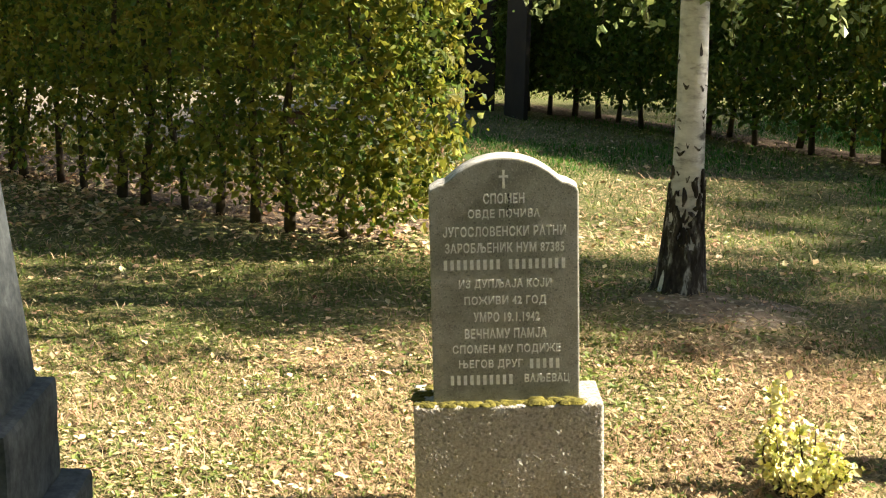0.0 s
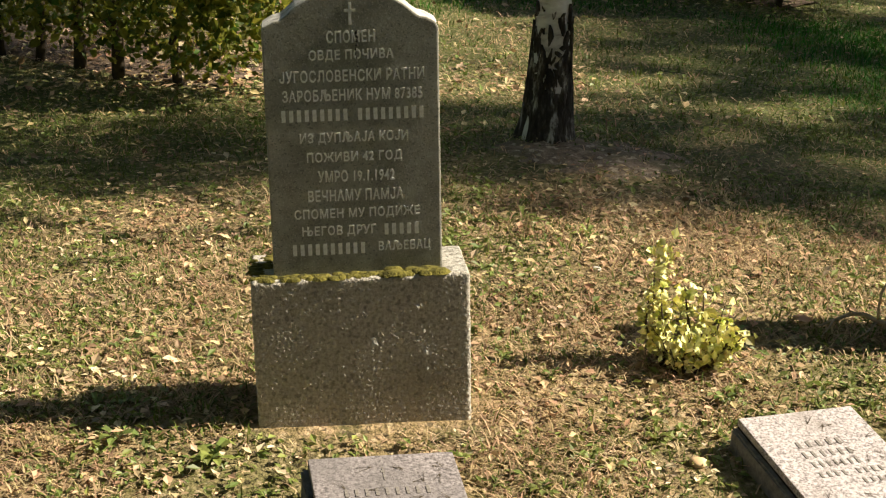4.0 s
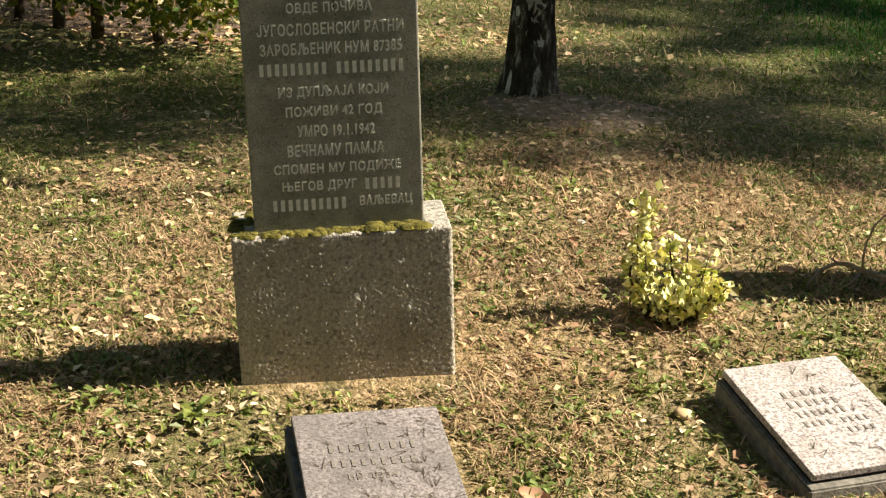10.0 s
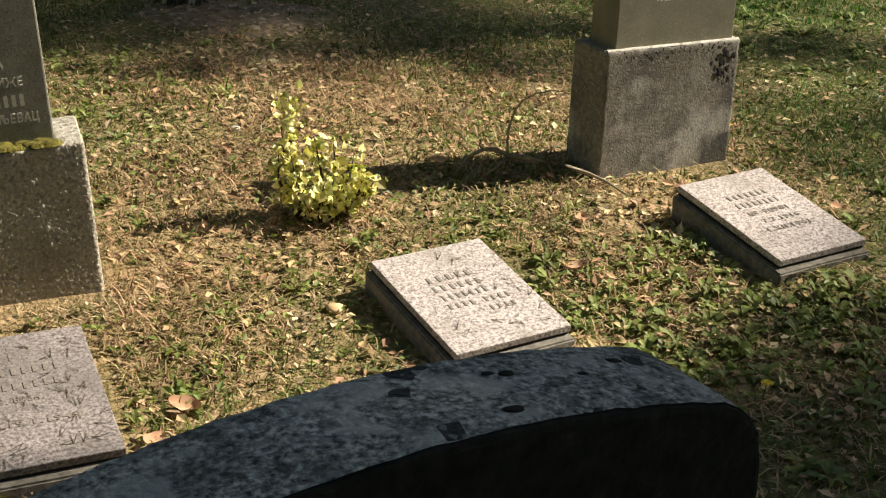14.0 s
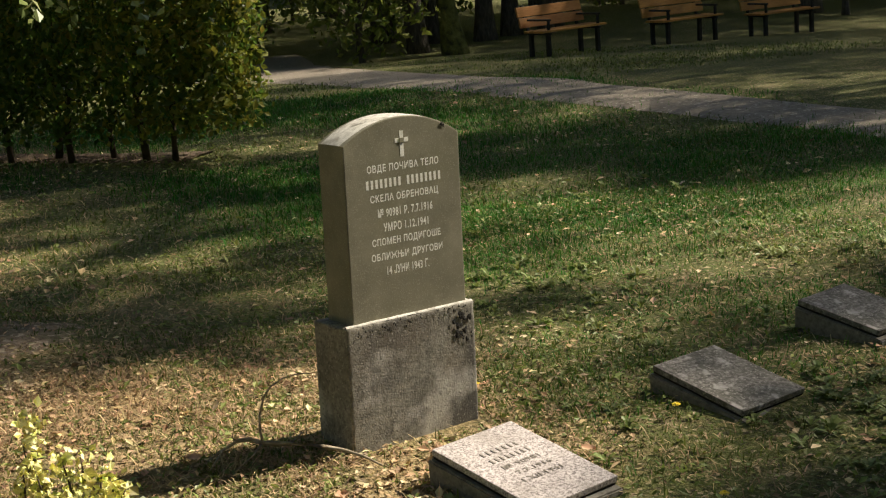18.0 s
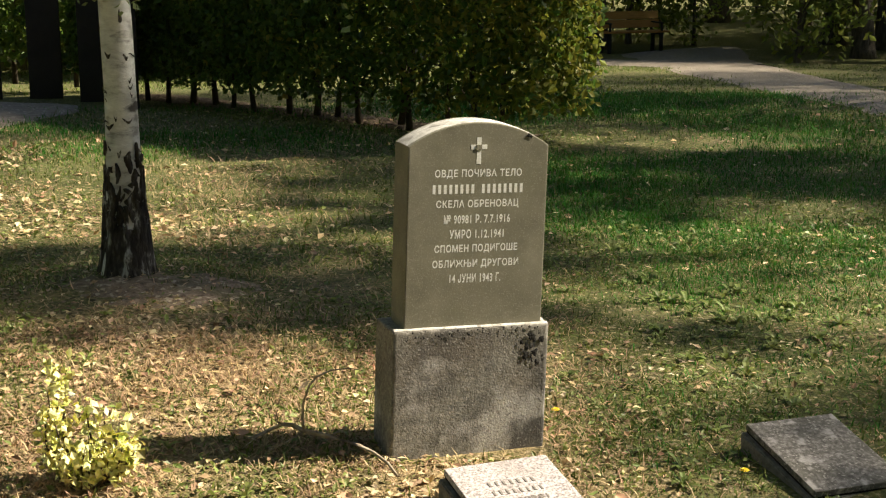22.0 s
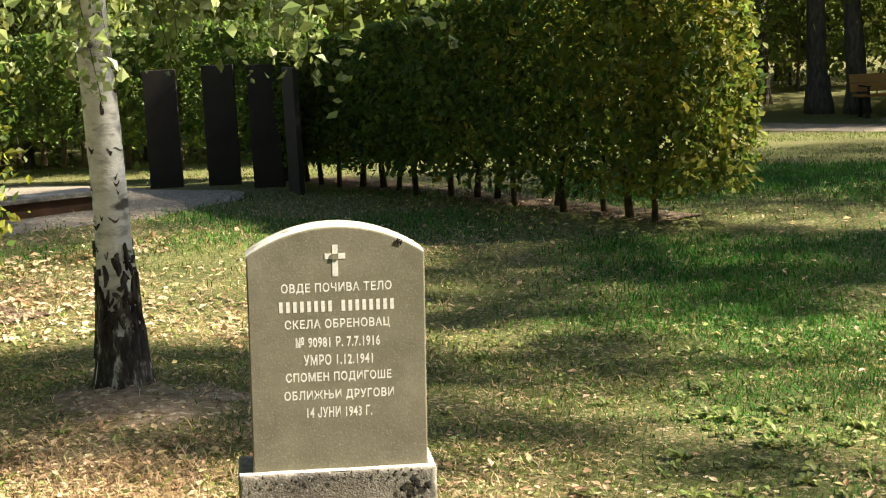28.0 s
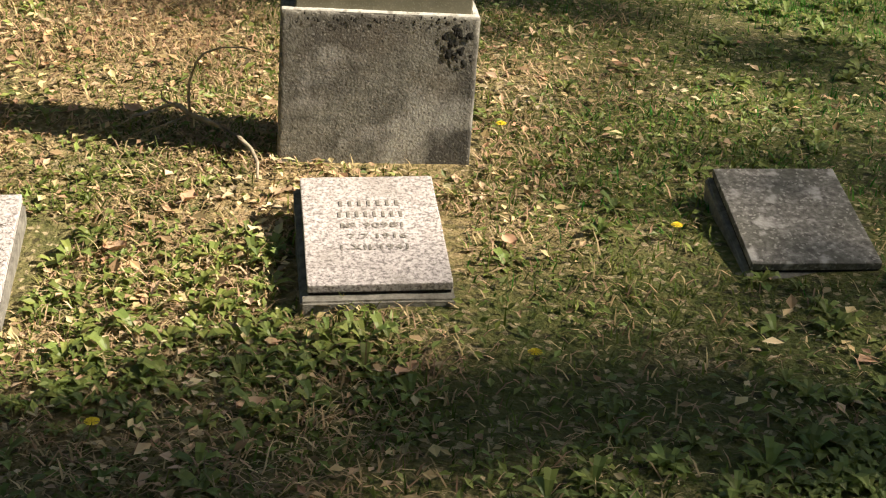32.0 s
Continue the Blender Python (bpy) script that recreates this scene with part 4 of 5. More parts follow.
# Trees put out of view; most headings name where their shadows land.
SHADE = [
    # foreground shade
    (13.0, -3.9, 11, 8.0, 2.2, 2.4, 7000), (8.6, -4.2, 11, 7.4, 2.3, 2.2, 7000), (9.5, -2.1, 8, 6.0, 0.95, 0.9, 2200), (6.6, -6.5, 11, 7.5, 2.6, 2.6, 6000), (6.6, -3.1, 9, 6.6, 1.0, 1.2, 3000), (8.1, -2.15, 9, 6.6, 1.05, 0.9, 3400), (6.75, -1.75, 9, 6.6, 0.95, 0.9, 2800), (11.8, -1.22, 12, 10.0, 0.42, 0.6, 900),
    # over the dark plates
    (16.9, 0.15, 12, 10.2, 1.1, 1.1, 2000), (17.7, -1.0, 12, 10.2, 0.95, 0.9, 2500), (13.8, -1.32, 12, 10.0, 0.55, 0.6, 1900), (16.2, -0.97, 12, 10.9, 0.62, 0.8, 600), (16.0, -0.62, 12, 10.9, 0.28, 0.6, 600), (17.0, 1.25, 12, 11.0, 0.9, 0.9, 300),
    # behind the row of stones
    (13.65, 2.20, 12, 10.2, 0.74, 1.05, 1500), (14.3, 3.05, 14, 11.2, 1.0, 1.3, 1500), (13.2, 2.75, 13, 11.0, 0.55, 0.8, 900), (14.4, 3.35, 14, 10.2, 0.8, 1.4, 1200), (15.3, 4.2, 14, 10.2, 0.5, 1.2, 500), (15.8, 2.6, 14, 10.6, 0.9, 1.2, 240), (15.6, 5.0, 14, 10.3, 0.8, 1.8, 1000),
    (17.5, 5.6, 13, 9.0, 1.5, 2.4, 4500), (13.2, 6.4, 12, 7.8, 1.0, 1.8, 2600), (13.8, 9.4, 12, 7.5, 2.0, 2.6, 4800), (16.0, 10.8, 14, 11.0, 2.0, 2.6, 5600),
    (17.0, 11.8, 13, 8.5, 2.6, 3.0, 5600), (19.5, 8.0, 13, 8.5, 2.2, 2.8, 5000), (22.0, 9.8, 14, 9.0, 2.4, 2.6, 8000), (18.8, 4.6, 14, 9.0, 1.6, 2.0, 4200), (16.2, 5.4, 14, 10.0, 1.3, 1.5, 900), (18.6, 3.8, 14, 10.0, 0.9, 1.2, 1700),
    # high crowns before the near hedge
    (11.8, 6.0, 16, 12.2, 1.6, 1.7, 4300), (13.0, 8.4, 17, 13.0, 1.7, 1.8, 3600),
    # over the forecourt
    (18.3, 10.0, 19, 16.0, 2.0, 2.0, 4000),
    # round the benches
    (23.0, 12.0, 14, 8.0, 3.0, 3.2, 10000), (24.0, 17.5, 14, 7.5, 3.2, 3.4, 12000), (23.0, 21.0, 14, 8.0, 3.2, 3.6, 9000), (20.0, 14.5, 14, 9.5, 2.6, 2.6, 7500), (26.5, 15.0, 14, 8.0, 3.2, 3.4, 10000), (31.0, 23.5, 14, 8.0, 4.0, 3.4, 10000), (27.5, 27.5, 14, 8.0, 4.0, 3.4, 10000),
    # unseen trees behind and beside the camera, added to dim the sky
    (1.0, -9.5, 12, 7.0, 3.4, 3.0, 6000), (2.5, -8.0, 17, 12.5, 6.0, 3.0, 9000), (-6.5, 2.2, 17, 12.0, 5.8, 3.0, 9000), (-4.0, -5.5, 17, 12.5, 4.5, 3.0, 7000), (-5.0, -7.0, 12, 7.0, 3.4, 3.0, 6000), (-8.0, 0.0, 12, 7.0, 3.2, 3.0, 6000), (-9.0, 5.5, 12, 7.5, 3.2, 3.0, 6000),
    # tall unseen crowns added to cut the sky light over the graves
    (5.0, -9.5, 19, 14.5, 7.0, 3.0, 11000), (-7.5, 4.5, 19, 14.5, 7.5, 3.0, 12000), (-5.0, -3.0, 19, 15.0, 6.5, 3.0, 9000)]
NEAR_TRUNKS = [(14.1, 23.9, 0.20, -0.06), (14.3, 22.6, 0.20, -0.14), (8.8, 27.4, 0.22, -0.03), (9.5, 27.0, 0.20, -0.04), (8.1, 30.6, 0.18, 0.0), (-6.9, 27.4, 0.22, 0.03), (16.3, 25.0, 0.2, 0.02), (17.3, 25.6, 0.2, 0.0)]
_fr = random.Random(77)
FOREST = []
for _i in range(95):
    _a, _d = _fr.uniform(-0.95, 0.62), _fr.uniform(31, 50)
    FOREST.append((1.5 - math.sin(_a) * _d, -3.6 + math.cos(_a) * _d, _fr.choice((0, 1, 2, 3, 3))))
for _i in range(26):
    _a, _d = _fr.uniform(-0.75, 0.55), _fr.uniform(25, 31)
    if not (-0.34 < _a < -0.15 or _a < -0.40):
        FOREST.append((1.5 - math.sin(_a) * _d, -3.6 + math.cos(_a) * _d, 3))
# unseen trees behind the viewpoint, added to hold back sky light
for _i in range(18):
    _a, _d = _fr.uniform(2.0, 4.9), _fr.uniform(14, 26)
    FOREST.append((1.5 + math.sin(_a) * _d, -3.6 + math.cos(_a) * _d, _fr.choice((0, 1, 2))))
for _i in range(18):
    FOREST.append((_fr.uniform(-9.5, 3.5), _fr.uniform(16.0, 22.0), 3))
FLOWERS = [(2.08, -0.92, 0.05), (2.93, -0.57, 0.06), (2.77, 0.64, 0.07), (3.25, 0.10, 0.05)]
BIGLEAVES = [(2.38, -0.78, 0.034), (2.68, -0.63, 0.032), (0.71, -0.57, 0.040), (0.08, -0.69, 0.030), (0.33, -0.99, 0.045), (1.30, -0.60, 0.030), (3.13, 1.46, 0.030), (2.02, 0.10, 0.032), (1.90, -0.15, 0.034), (0.62, -0.72, 0.034), (2.85, 0.02, 0.026), (1.72, 0.62, 0.032)]


# ---- hedges ----
def hedge(p0, p1, h0, h1, width, per_m, leaf_size, label, seed, warm=0.0, stem_gap=0.30, warm_side=None, inner=0.25, skirt=0.22, front=0.6, FACE=-1, holes=-0.42, over=0.12, end_bulge=0.0):
    """A clipped hornbeam hedge: bare stems at the foot, leaves thick on both faces, the top and the ends."""
    nr = np.random.default_rng(seed)
    rng = random.Random(seed)
    a, b = Vector((*p0, 0)), Vector((*p1, 0))
    length = (b - a).length
    h = empty("hedge", Matrix.Translation(a) @ Matrix.Rotation(math.atan2(b.y - a.y, b.x - a.x), 4, 'Z'), label, "hedge", "clipped hedges")
    n = int(length / stem_gap)
    for i in range(n + 1):
        x = min(length - 0.06, 0.06 + i * stem_gap + rng.uniform(-0.07, 0.07))
        y = rng.uniform(-0.10, 0.10)
        top = (h0 + (h1 - h0) * x / length) * 0.8
        pts = [(x, y, -0.05), (x + rng.uniform(-0.04, 0.04), y + rng.uniform(-0.03, 0.03), 0.22), (x + rng.uniform(-0.1, 0.1), y + rng.uniform(-0.06, 0.06), 0.55), (x + rng.uniform(-0.15, 0.15), y + rng.uniform(-0.1, 0.1), top)]
        r = rng.uniform(0.022, 0.036)
        items = [tube(pts, [r * 1.25, r, r * 0.8, r * 0.3], 7, 0.25, i)]
        for k in range(3):
            z = rng.uniform(0.25, 0.7)
            q = Vector(pts[1]).lerp(Vector(pts[2]), (z - 0.22) / 0.5)
            items.append(tube([q, q + Vector((rng.uniform(-0.25, 0.25), rng.uniform(-0.3, 0.3), rng.uniform(0.1, 0.3)))], [r * 0.4, r * 0.12], 5))
        v, f = join_tubes(items)
        link_mesh("stem", v, f, M["stem"], h, smooth=True)
    m = int(length * per_m)
    x = nr.uniform(-0.12, length + over, m)
    hh = h0 + (h1 - h0) * np.clip(x / length, 0, 1)
    kind = nr.random(m)
    y = np.where(nr.random(m) < front, FACE, -FACE) * width * 0.5 * (1 - 0.30 * nr.random(m) ** 2)
    y = np.where(kind < inner, nr.uniform(-0.4, 0.4, m) * width, y)
    z = skirt + (hh - skirt) * nr.random(m) ** 0.85
    topm = (kind > 0.90)
    z = np.where(topm, hh - 0.10 * nr.random(m), z)
    y = np.where(topm, nr.uniform(-0.5, 0.5, m) * width, y)
    endm = (kind > 0.80) & (kind < 0.80 + 0.09 * min(1, 3.0 / length))
    x = np.where(endm, np.where(nr.random(m) < 0.5, 0.0, length + over - 0.1) + nr.normal(size=m) * 0.07, x)
    y = np.where(endm, nr.uniform(-0.5, 0.5, m) * width, y)
    bul = np.array([noise.noise(Vector((float(p) * 1.4, float(q) * 1.6 + seed, float(s)))) for p, q, s in zip(x[::1], z, np.sign(y))])
    y = y * (1 + 0.22 * bul)
    z = z + 0.07 * bul
    low = np.array([noise.noise(Vector((float(p) * 2.2, seed, 3.3))) for p in x])
    keep = z > skirt + 0.16 * low + 0.10 * nr.normal(size=m)
    thin = bul > holes + 0.25 * nr.random(m)
    c = np.stack([x, y, z], 1)[keep & (thin | (kind < inner))]
    q = int(end_bulge * 2600)
    if q:
        a, rr = nr.uniform(-1.75, 1.75, q), end_bulge * np.sqrt(nr.uniform(0.45, 1.0, q))
        ez = skirt + 0.05 + (h1 - skirt) * nr.random(q) ** 0.9
        rr = rr * np.clip(0.65 + 0.6 * (ez - skirt), 0, 1) * (1 + 0.10 * nr.normal(size=q).clip(-2, 2))
        c = np.concatenate([c, np.stack([length - 0.05 + rr * np.cos(a), rr * np.sin(a), ez], 1)])
    wv = np.zeros(len(c), bool)
    if warm:
        wv = nr.random(len(c)) < warm * np.clip(0.25 + 0.75 * (c[:, 0] / length if warm_side == "end" else 1.0), 0, 1) ** (6 if warm_side == "end" else 1)
    for sel, mm, lb in ((~wv, M["hedge_leaf"], ""), (wv, M["hedge_leaf_warm"], "yellowing leaves")):
        if sel.sum():
            v, f = leaf_arrays(c[sel], leaf_size, nr, ratio=0.68)
            link_mesh("foliage", v, f, mm, h, lb)
    return h


hedge(HA0, HA1, 2.1, 2.1, 0.60, 9500, 0.050, "yellow-green clipped hornbeam hedge with bare stems at the foot", 5, warm=0.68, stem_gap=0.34, inner=0.30, skirt=0.13, front=0.72, over=0.45, end_bulge=0.68)
hedge(HB0, HB1, HBH0, HBH1, 0.85, 8500, 0.062, "dark green clipped hornbeam hedge with bare stems and a yellowing end", 9, warm=0.62, warm_side="end", stem_gap=0.33, inner=0.3, skirt=0.20, holes=-0.9, over=0.42, end_bulge=0.60)
hedge(HC0, HC1, 1.5, 1.6, 0.8, 3000, 0.085, "dark green clipped hedge behind the steel slabs", 15, stem_gap=0.4, inner=0.3)


# ---- steel slabs and low bench on the forecourt ----
for _x, _y, _w, _h, _r in SLABS:
    _s = tagged(part("steel_slab", box(-_w / 2, _w / 2, 0, 0.05 if _w > 0.1 else _w, -0.1, _h, 0.004), M["steel"]), "tall dark weathering-steel slab standing by the hedge" if _w > 0.1 else "slim dark steel post by the hedge", "steel slab", "steel slabs")
    _s.matrix_world = pose(_x, _y, gz(_x, _y), 0, 0, _r)

_lb = empty("low_bench", pose(LOWB[0], LOWB[1], 0, 0, 0, LOWB[2]), "low rusty steel bench on the gravel", "bench")
part("seat", box(-1.5, 0, -0.2, 0.2, 0.15, 0.19, 0.008), M["baseB"], _lb, "grey concrete seat slab")
part("skirt", box(-1.45, -0.05, -0.15, 0.15, -0.05, 0.15, 0.006), M["rust"], _lb, "rusty steel skirt")


# ---- park benches ----
def park_bench(m):
    b = empty("park_bench", m, "park bench with orange wooden slats on black metal legs", "bench", "park benches")
    for i in range(2):
        s = part("back_slat", box(-0.75, 0.75, 0.0, 0.035, 0, 0.165, 0.006), M["bench_wood"], b)
        s.matrix_local = pose(0, 0.30 + 0.055 * i, 0.50 + 0.175 * i, -14, 0, 0)
    for i in range(4):
        s = part("seat_slat", box(-0.75, 0.75, 0.0, 0.10, 0, 0.035, 0.006), M["bench_wood"], b)
        s.matrix_local = pose(0, -0.20 + 0.115 * i, 0.42, -2, 0, 0)
    for x in (-0.58, 0.58):
        for y0, y1, top in ((-0.17, -0.11, 0.41), (0.22, 0.28, 0.46)):
            part("leg", box(x - 0.035, x + 0.035, y0, y1, -0.05, top, 0.006), M["bench_metal"], b)
        part("seat_bracket", box(x - 0.025, x + 0.025, -0.2, 0.3, 0.375, 0.415, 0.006), M["bench_metal"], b)
        s = part("back_bracket", box(x - 0.025, x + 0.025, 0.0, 0.04, 0, 0.48, 0.006), M["bench_metal"], b)
        s.matrix_local = pose(0, 0.285, 0.40, -16, 0, 0)
        part("armrest", box(x - 0.03, x + 0.03, -0.2, 0.3, 0.60, 0.63, 0.006), M["bench_metal"], b)
        part("armrest_post", box(x - 0.02, x + 0.02, -0.18, -0.14, 0.41, 0.60, 0.004), M["bench_metal"], b)
    return b


for _i, (_x, _y, _r) in enumerate(BENCHES):
    if _i == 0:
        _b0 = park_bench(pose(_x, _y, gz(_x, _y), 0, 0, _r))
    else:
        copy_thing(_b0, pose(_x, _y, gz(_x, _y), 0, 0, _r))


# ---- birch ----
def birch(x, y, r):
    rng = random.Random(4)
    nr = np.random.default_rng(4)
    t = empty("birch_tree", pose(x, y, gz(x, y) - 0.02), "birch with white peeling bark and a dark furrowed foot", "tree")
    zs = [-0.1, 0.0, 0.06, 0.14, 0.25, 0.4, 0.6, 0.85, 1.1, 1.5, 2.0, 2.6, 3.4, 4.5, 6.0, 8.0]
    pts, rad = [], []
    for z in zs:
        pts.append((0.004 * z + 0.012 * math.sin(z * 2.6), 0.01 * math.sin(z * 1.7), z))
        rad.append(r * (1 + 0.50 * math.exp(-max(z, 0) / 0.17) + 0.14 * math.exp(-max(z, 0) / 0.7)) * (1 - 0.075 * max(z, 0)))
    v, f = tube(pts, rad, 20, 0.10, 2.0)
    link_mesh("trunk", v, f, M["birch"], t, "white birch bark", smooth=True)
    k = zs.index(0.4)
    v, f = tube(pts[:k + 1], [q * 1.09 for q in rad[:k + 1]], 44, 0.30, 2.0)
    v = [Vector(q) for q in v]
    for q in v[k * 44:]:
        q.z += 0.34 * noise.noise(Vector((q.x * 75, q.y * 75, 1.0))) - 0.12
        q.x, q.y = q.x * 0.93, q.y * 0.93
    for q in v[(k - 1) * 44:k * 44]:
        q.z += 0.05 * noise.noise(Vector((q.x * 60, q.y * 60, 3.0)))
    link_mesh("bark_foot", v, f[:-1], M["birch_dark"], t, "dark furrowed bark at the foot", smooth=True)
    # upright dark bark ridges that thin out over the foot
    ridge_v, ridge_f = [], []
    for i in range(230):
        z = 0.16 + 0.26 * rng.random() + 0.22 * rng.random() ** 3
        a, hgt, w = rng.uniform(0, 2 * math.pi), rng.uniform(0.012, 0.05), rng.uniform(0.06, 0.20)
        o = len(ridge_v)
        for j in range(6):
            s = j / 5
            zz = z + (s - 0.5) * 2 * hgt
            wd = w * math.sin(math.pi * (0.08 + 0.84 * s)) * (0.7 + 0.6 * rng.random())
            aj = a + 0.10 * math.sin(3.0 * s + i)
            r1, r2 = np.interp(zz, zs, rad) * 1.0, np.interp(zz, zs, rad) * 1.10 + 0.004
            cx, cy = np.interp(zz, zs, [p[0] for p in pts]), np.interp(zz, zs, [p[1] for p in pts])
            for q, rr in ((aj - wd, r1), (aj - wd * 0.4, r2), (aj + wd * 0.4, r2), (aj + wd, r1)):
                ridge_v.append((cx + rr * math.cos(q), cy + rr * math.sin(q), zz))
        for j in range(5):
            for e in range(3):
                ridge_f.append((o + 4 * j + e, o + 4 * j + e + 1, o + 4 * j + e + 5, o + 4 * j + e + 4))
    tagged(link_mesh("bark_ridge", ridge_v, ridge_f, M["birch_dark"], t, "dark upright bark ridges", smooth=True), kind="stuff")
    # dark bark scars
    items_v, items_f = [], []
    for i in range(84):
        z = rng.uniform(0.5, 2.6) if i < 66 else rng.uniform(0.5, 0.95)
        a = rng.uniform(0, 2 * math.pi)
        w, hgt = rng.uniform(0.15, 1.3) if i % 3 else rng.uniform(0.1, 0.35), rng.uniform(0.003, 0.012) if i % 4 else rng.uniform(0.012, 0.034)
        rr = np.interp(z, zs, rad) * 1.035
        cx, cy = 0.004 * z + 0.012 * math.sin(z * 2.6), 0.01 * math.sin(z * 1.7)
        o = len(items_v)
        for s in range(5):
            q = a + w * (s / 4 - 0.5)
            hh = hgt * math.sin(math.pi * (s + 0.5) / 5)
            sag = 0.008 * math.sin(5.1 * s + i) - 0.006 * math.sin(math.pi * s / 4)
            for e in (-1, 1):
                items_v.append((cx + rr * math.cos(q), cy + rr * math.sin(q), z + e * hh + sag))
        for s in range(4):
            items_f.append((o + 2 * s, o + 2 * s + 2, o + 2 * s + 3, o + 2 * s + 1))
    tagged(link_mesh("bark_marking", items_v, items_f, M["birch_dark"], t, "dark scars across the white bark"), kind="stuff")
    # hanging twigs with leaves
    centres = []
    for i in range(105):
        a = rng.uniform(0, 2 * math.pi)
        reach = rng.uniform(0.25, 1.5)
        z0 = rng.uniform(1.65, 2.4) if i < 92 else rng.uniform(2.4, 3.4)
        p0 = Vector((0.05, 0, z0))
        p1 = p0 + Vector((math.cos(a) * reach * 0.6, math.sin(a) * reach * 0.6, rng.uniform(0.1, 0.35)))
        p2 = p0 + Vector((math.cos(a) * reach, math.sin(a) * reach, rng.uniform(-0.15, 0.1)))
        p3 = p2 + Vector((rng.uniform(-0.08, 0.08), rng.uniform(-0.08, 0.08), -rng.uniform(0.25, 0.85)))
        p3.z = max(p3.z, rng.uniform(1.22, 1.6))
        v, f = tube([p0, p1, p2, p3], [0.010, 0.006, 0.003, 0.0012], 5)
        link_mesh("twig", v, f, M["stem"], t, smooth=True)
        for _ in range(50):
            s = rng.uniform(0.2, 1.0)
            q = p1.lerp(p2, s * 2) if s < 0.5 else p2.lerp(p3, s * 2 - 1)
            centres.append((q.x + rng.gauss(0, 0.035), q.y + rng.gauss(0, 0.035), q.z + rng.gauss(0, 0.03)))
    v, f = leaf_arrays(np.array(centres), 0.047, nr, ratio=0.75)
    link_mesh("leaves", v, f, M["birch_leaf"], t, "small light green birch leaves")
    d = nr.normal(size=(4200, 3)).clip(-1.9, 1.9) * [1.1, 1.1, 1.5] + [0.1, 0, 6.6]
    v, f = leaf_arrays(d, 0.07, nr, ratio=0.75)
    link_mesh("crown", v, f, M["birch_leaf"], t, "light airy birch crown")
    return t


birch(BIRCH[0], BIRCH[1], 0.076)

# ---- unseen trees added to shade the graves, and the wood behind ----
_k = 0
for _x, _y, _h, _cz, _cr, _ch, _nl in SHADE:
    _k += 1
    tree("shade_tree", _x, _y, _h, 0.045 if _cr < 1.7 else 0.075, "tall leafy tree added out of view to shade the graves", M["bark"], M["tree_leaf"], (_cz, _cr, _ch), _nl, 0.14 if _cr < 4 else 0.24, (0, 0), 30 + _k, 9, group="wood around the graves")

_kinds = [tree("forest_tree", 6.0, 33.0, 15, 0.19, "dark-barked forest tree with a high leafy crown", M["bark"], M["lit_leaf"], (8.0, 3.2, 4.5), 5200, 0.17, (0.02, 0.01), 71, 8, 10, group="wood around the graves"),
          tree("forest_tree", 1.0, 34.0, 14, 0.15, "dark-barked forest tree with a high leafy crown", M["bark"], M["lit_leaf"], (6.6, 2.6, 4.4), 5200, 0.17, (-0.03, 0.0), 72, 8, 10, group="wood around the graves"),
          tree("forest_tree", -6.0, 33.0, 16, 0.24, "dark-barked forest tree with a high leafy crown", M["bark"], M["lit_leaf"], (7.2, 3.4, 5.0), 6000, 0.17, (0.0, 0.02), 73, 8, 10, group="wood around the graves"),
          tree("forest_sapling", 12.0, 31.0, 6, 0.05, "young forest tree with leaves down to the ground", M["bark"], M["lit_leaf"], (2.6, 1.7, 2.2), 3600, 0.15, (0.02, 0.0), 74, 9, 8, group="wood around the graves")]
_rr = random.Random(12)
for _x, _y, _q in FOREST:
    copy_thing(_kinds[_q], pose(_x, _y, gz(_x, _y), 0, 0, _rr.uniform(0, 360)) @ Matrix.Scale(_rr.uniform(0.85, 1.2), 4))
for _x, _y, _r, _lx in NEAR_TRUNKS:
    tree("forest_tree", _x, _y, 12, _r, "mossy leaning tree trunk beside the gravel path" if _lx < -0.1 else "rough-barked tree trunk beside the gravel path", M["moss_bark"] if _lx < -0.1 else M["bark"], M["tree_leaf"], (8.5, 2.6, 3.0), 2600, 0.16, (_lx, 0.0), int(_x * 7 + 90), 7, 12, group="wood around the graves")

# distant wall of woodland
_v, _f = [], []
for _i in range(97):
    _a = 2 * math.pi * _i / 96
    _v += [(62 * math.cos(_a), 62 * math.sin(_a), -2.0), (62 * math.cos(_a), 62 * math.sin(_a), 15 + 3.5 * noise.noise(Vector((_i * 0.7, 0, 0))))]
for _i in range(96):
    _f.append((2 * _i, 2 * _i + 2, 2 * _i + 3, 2 * _i + 1))
tagged(link_mesh("backdrop", _v, _f, M["far"]), "distant dark woodland all round", "woodland", kind="structure")


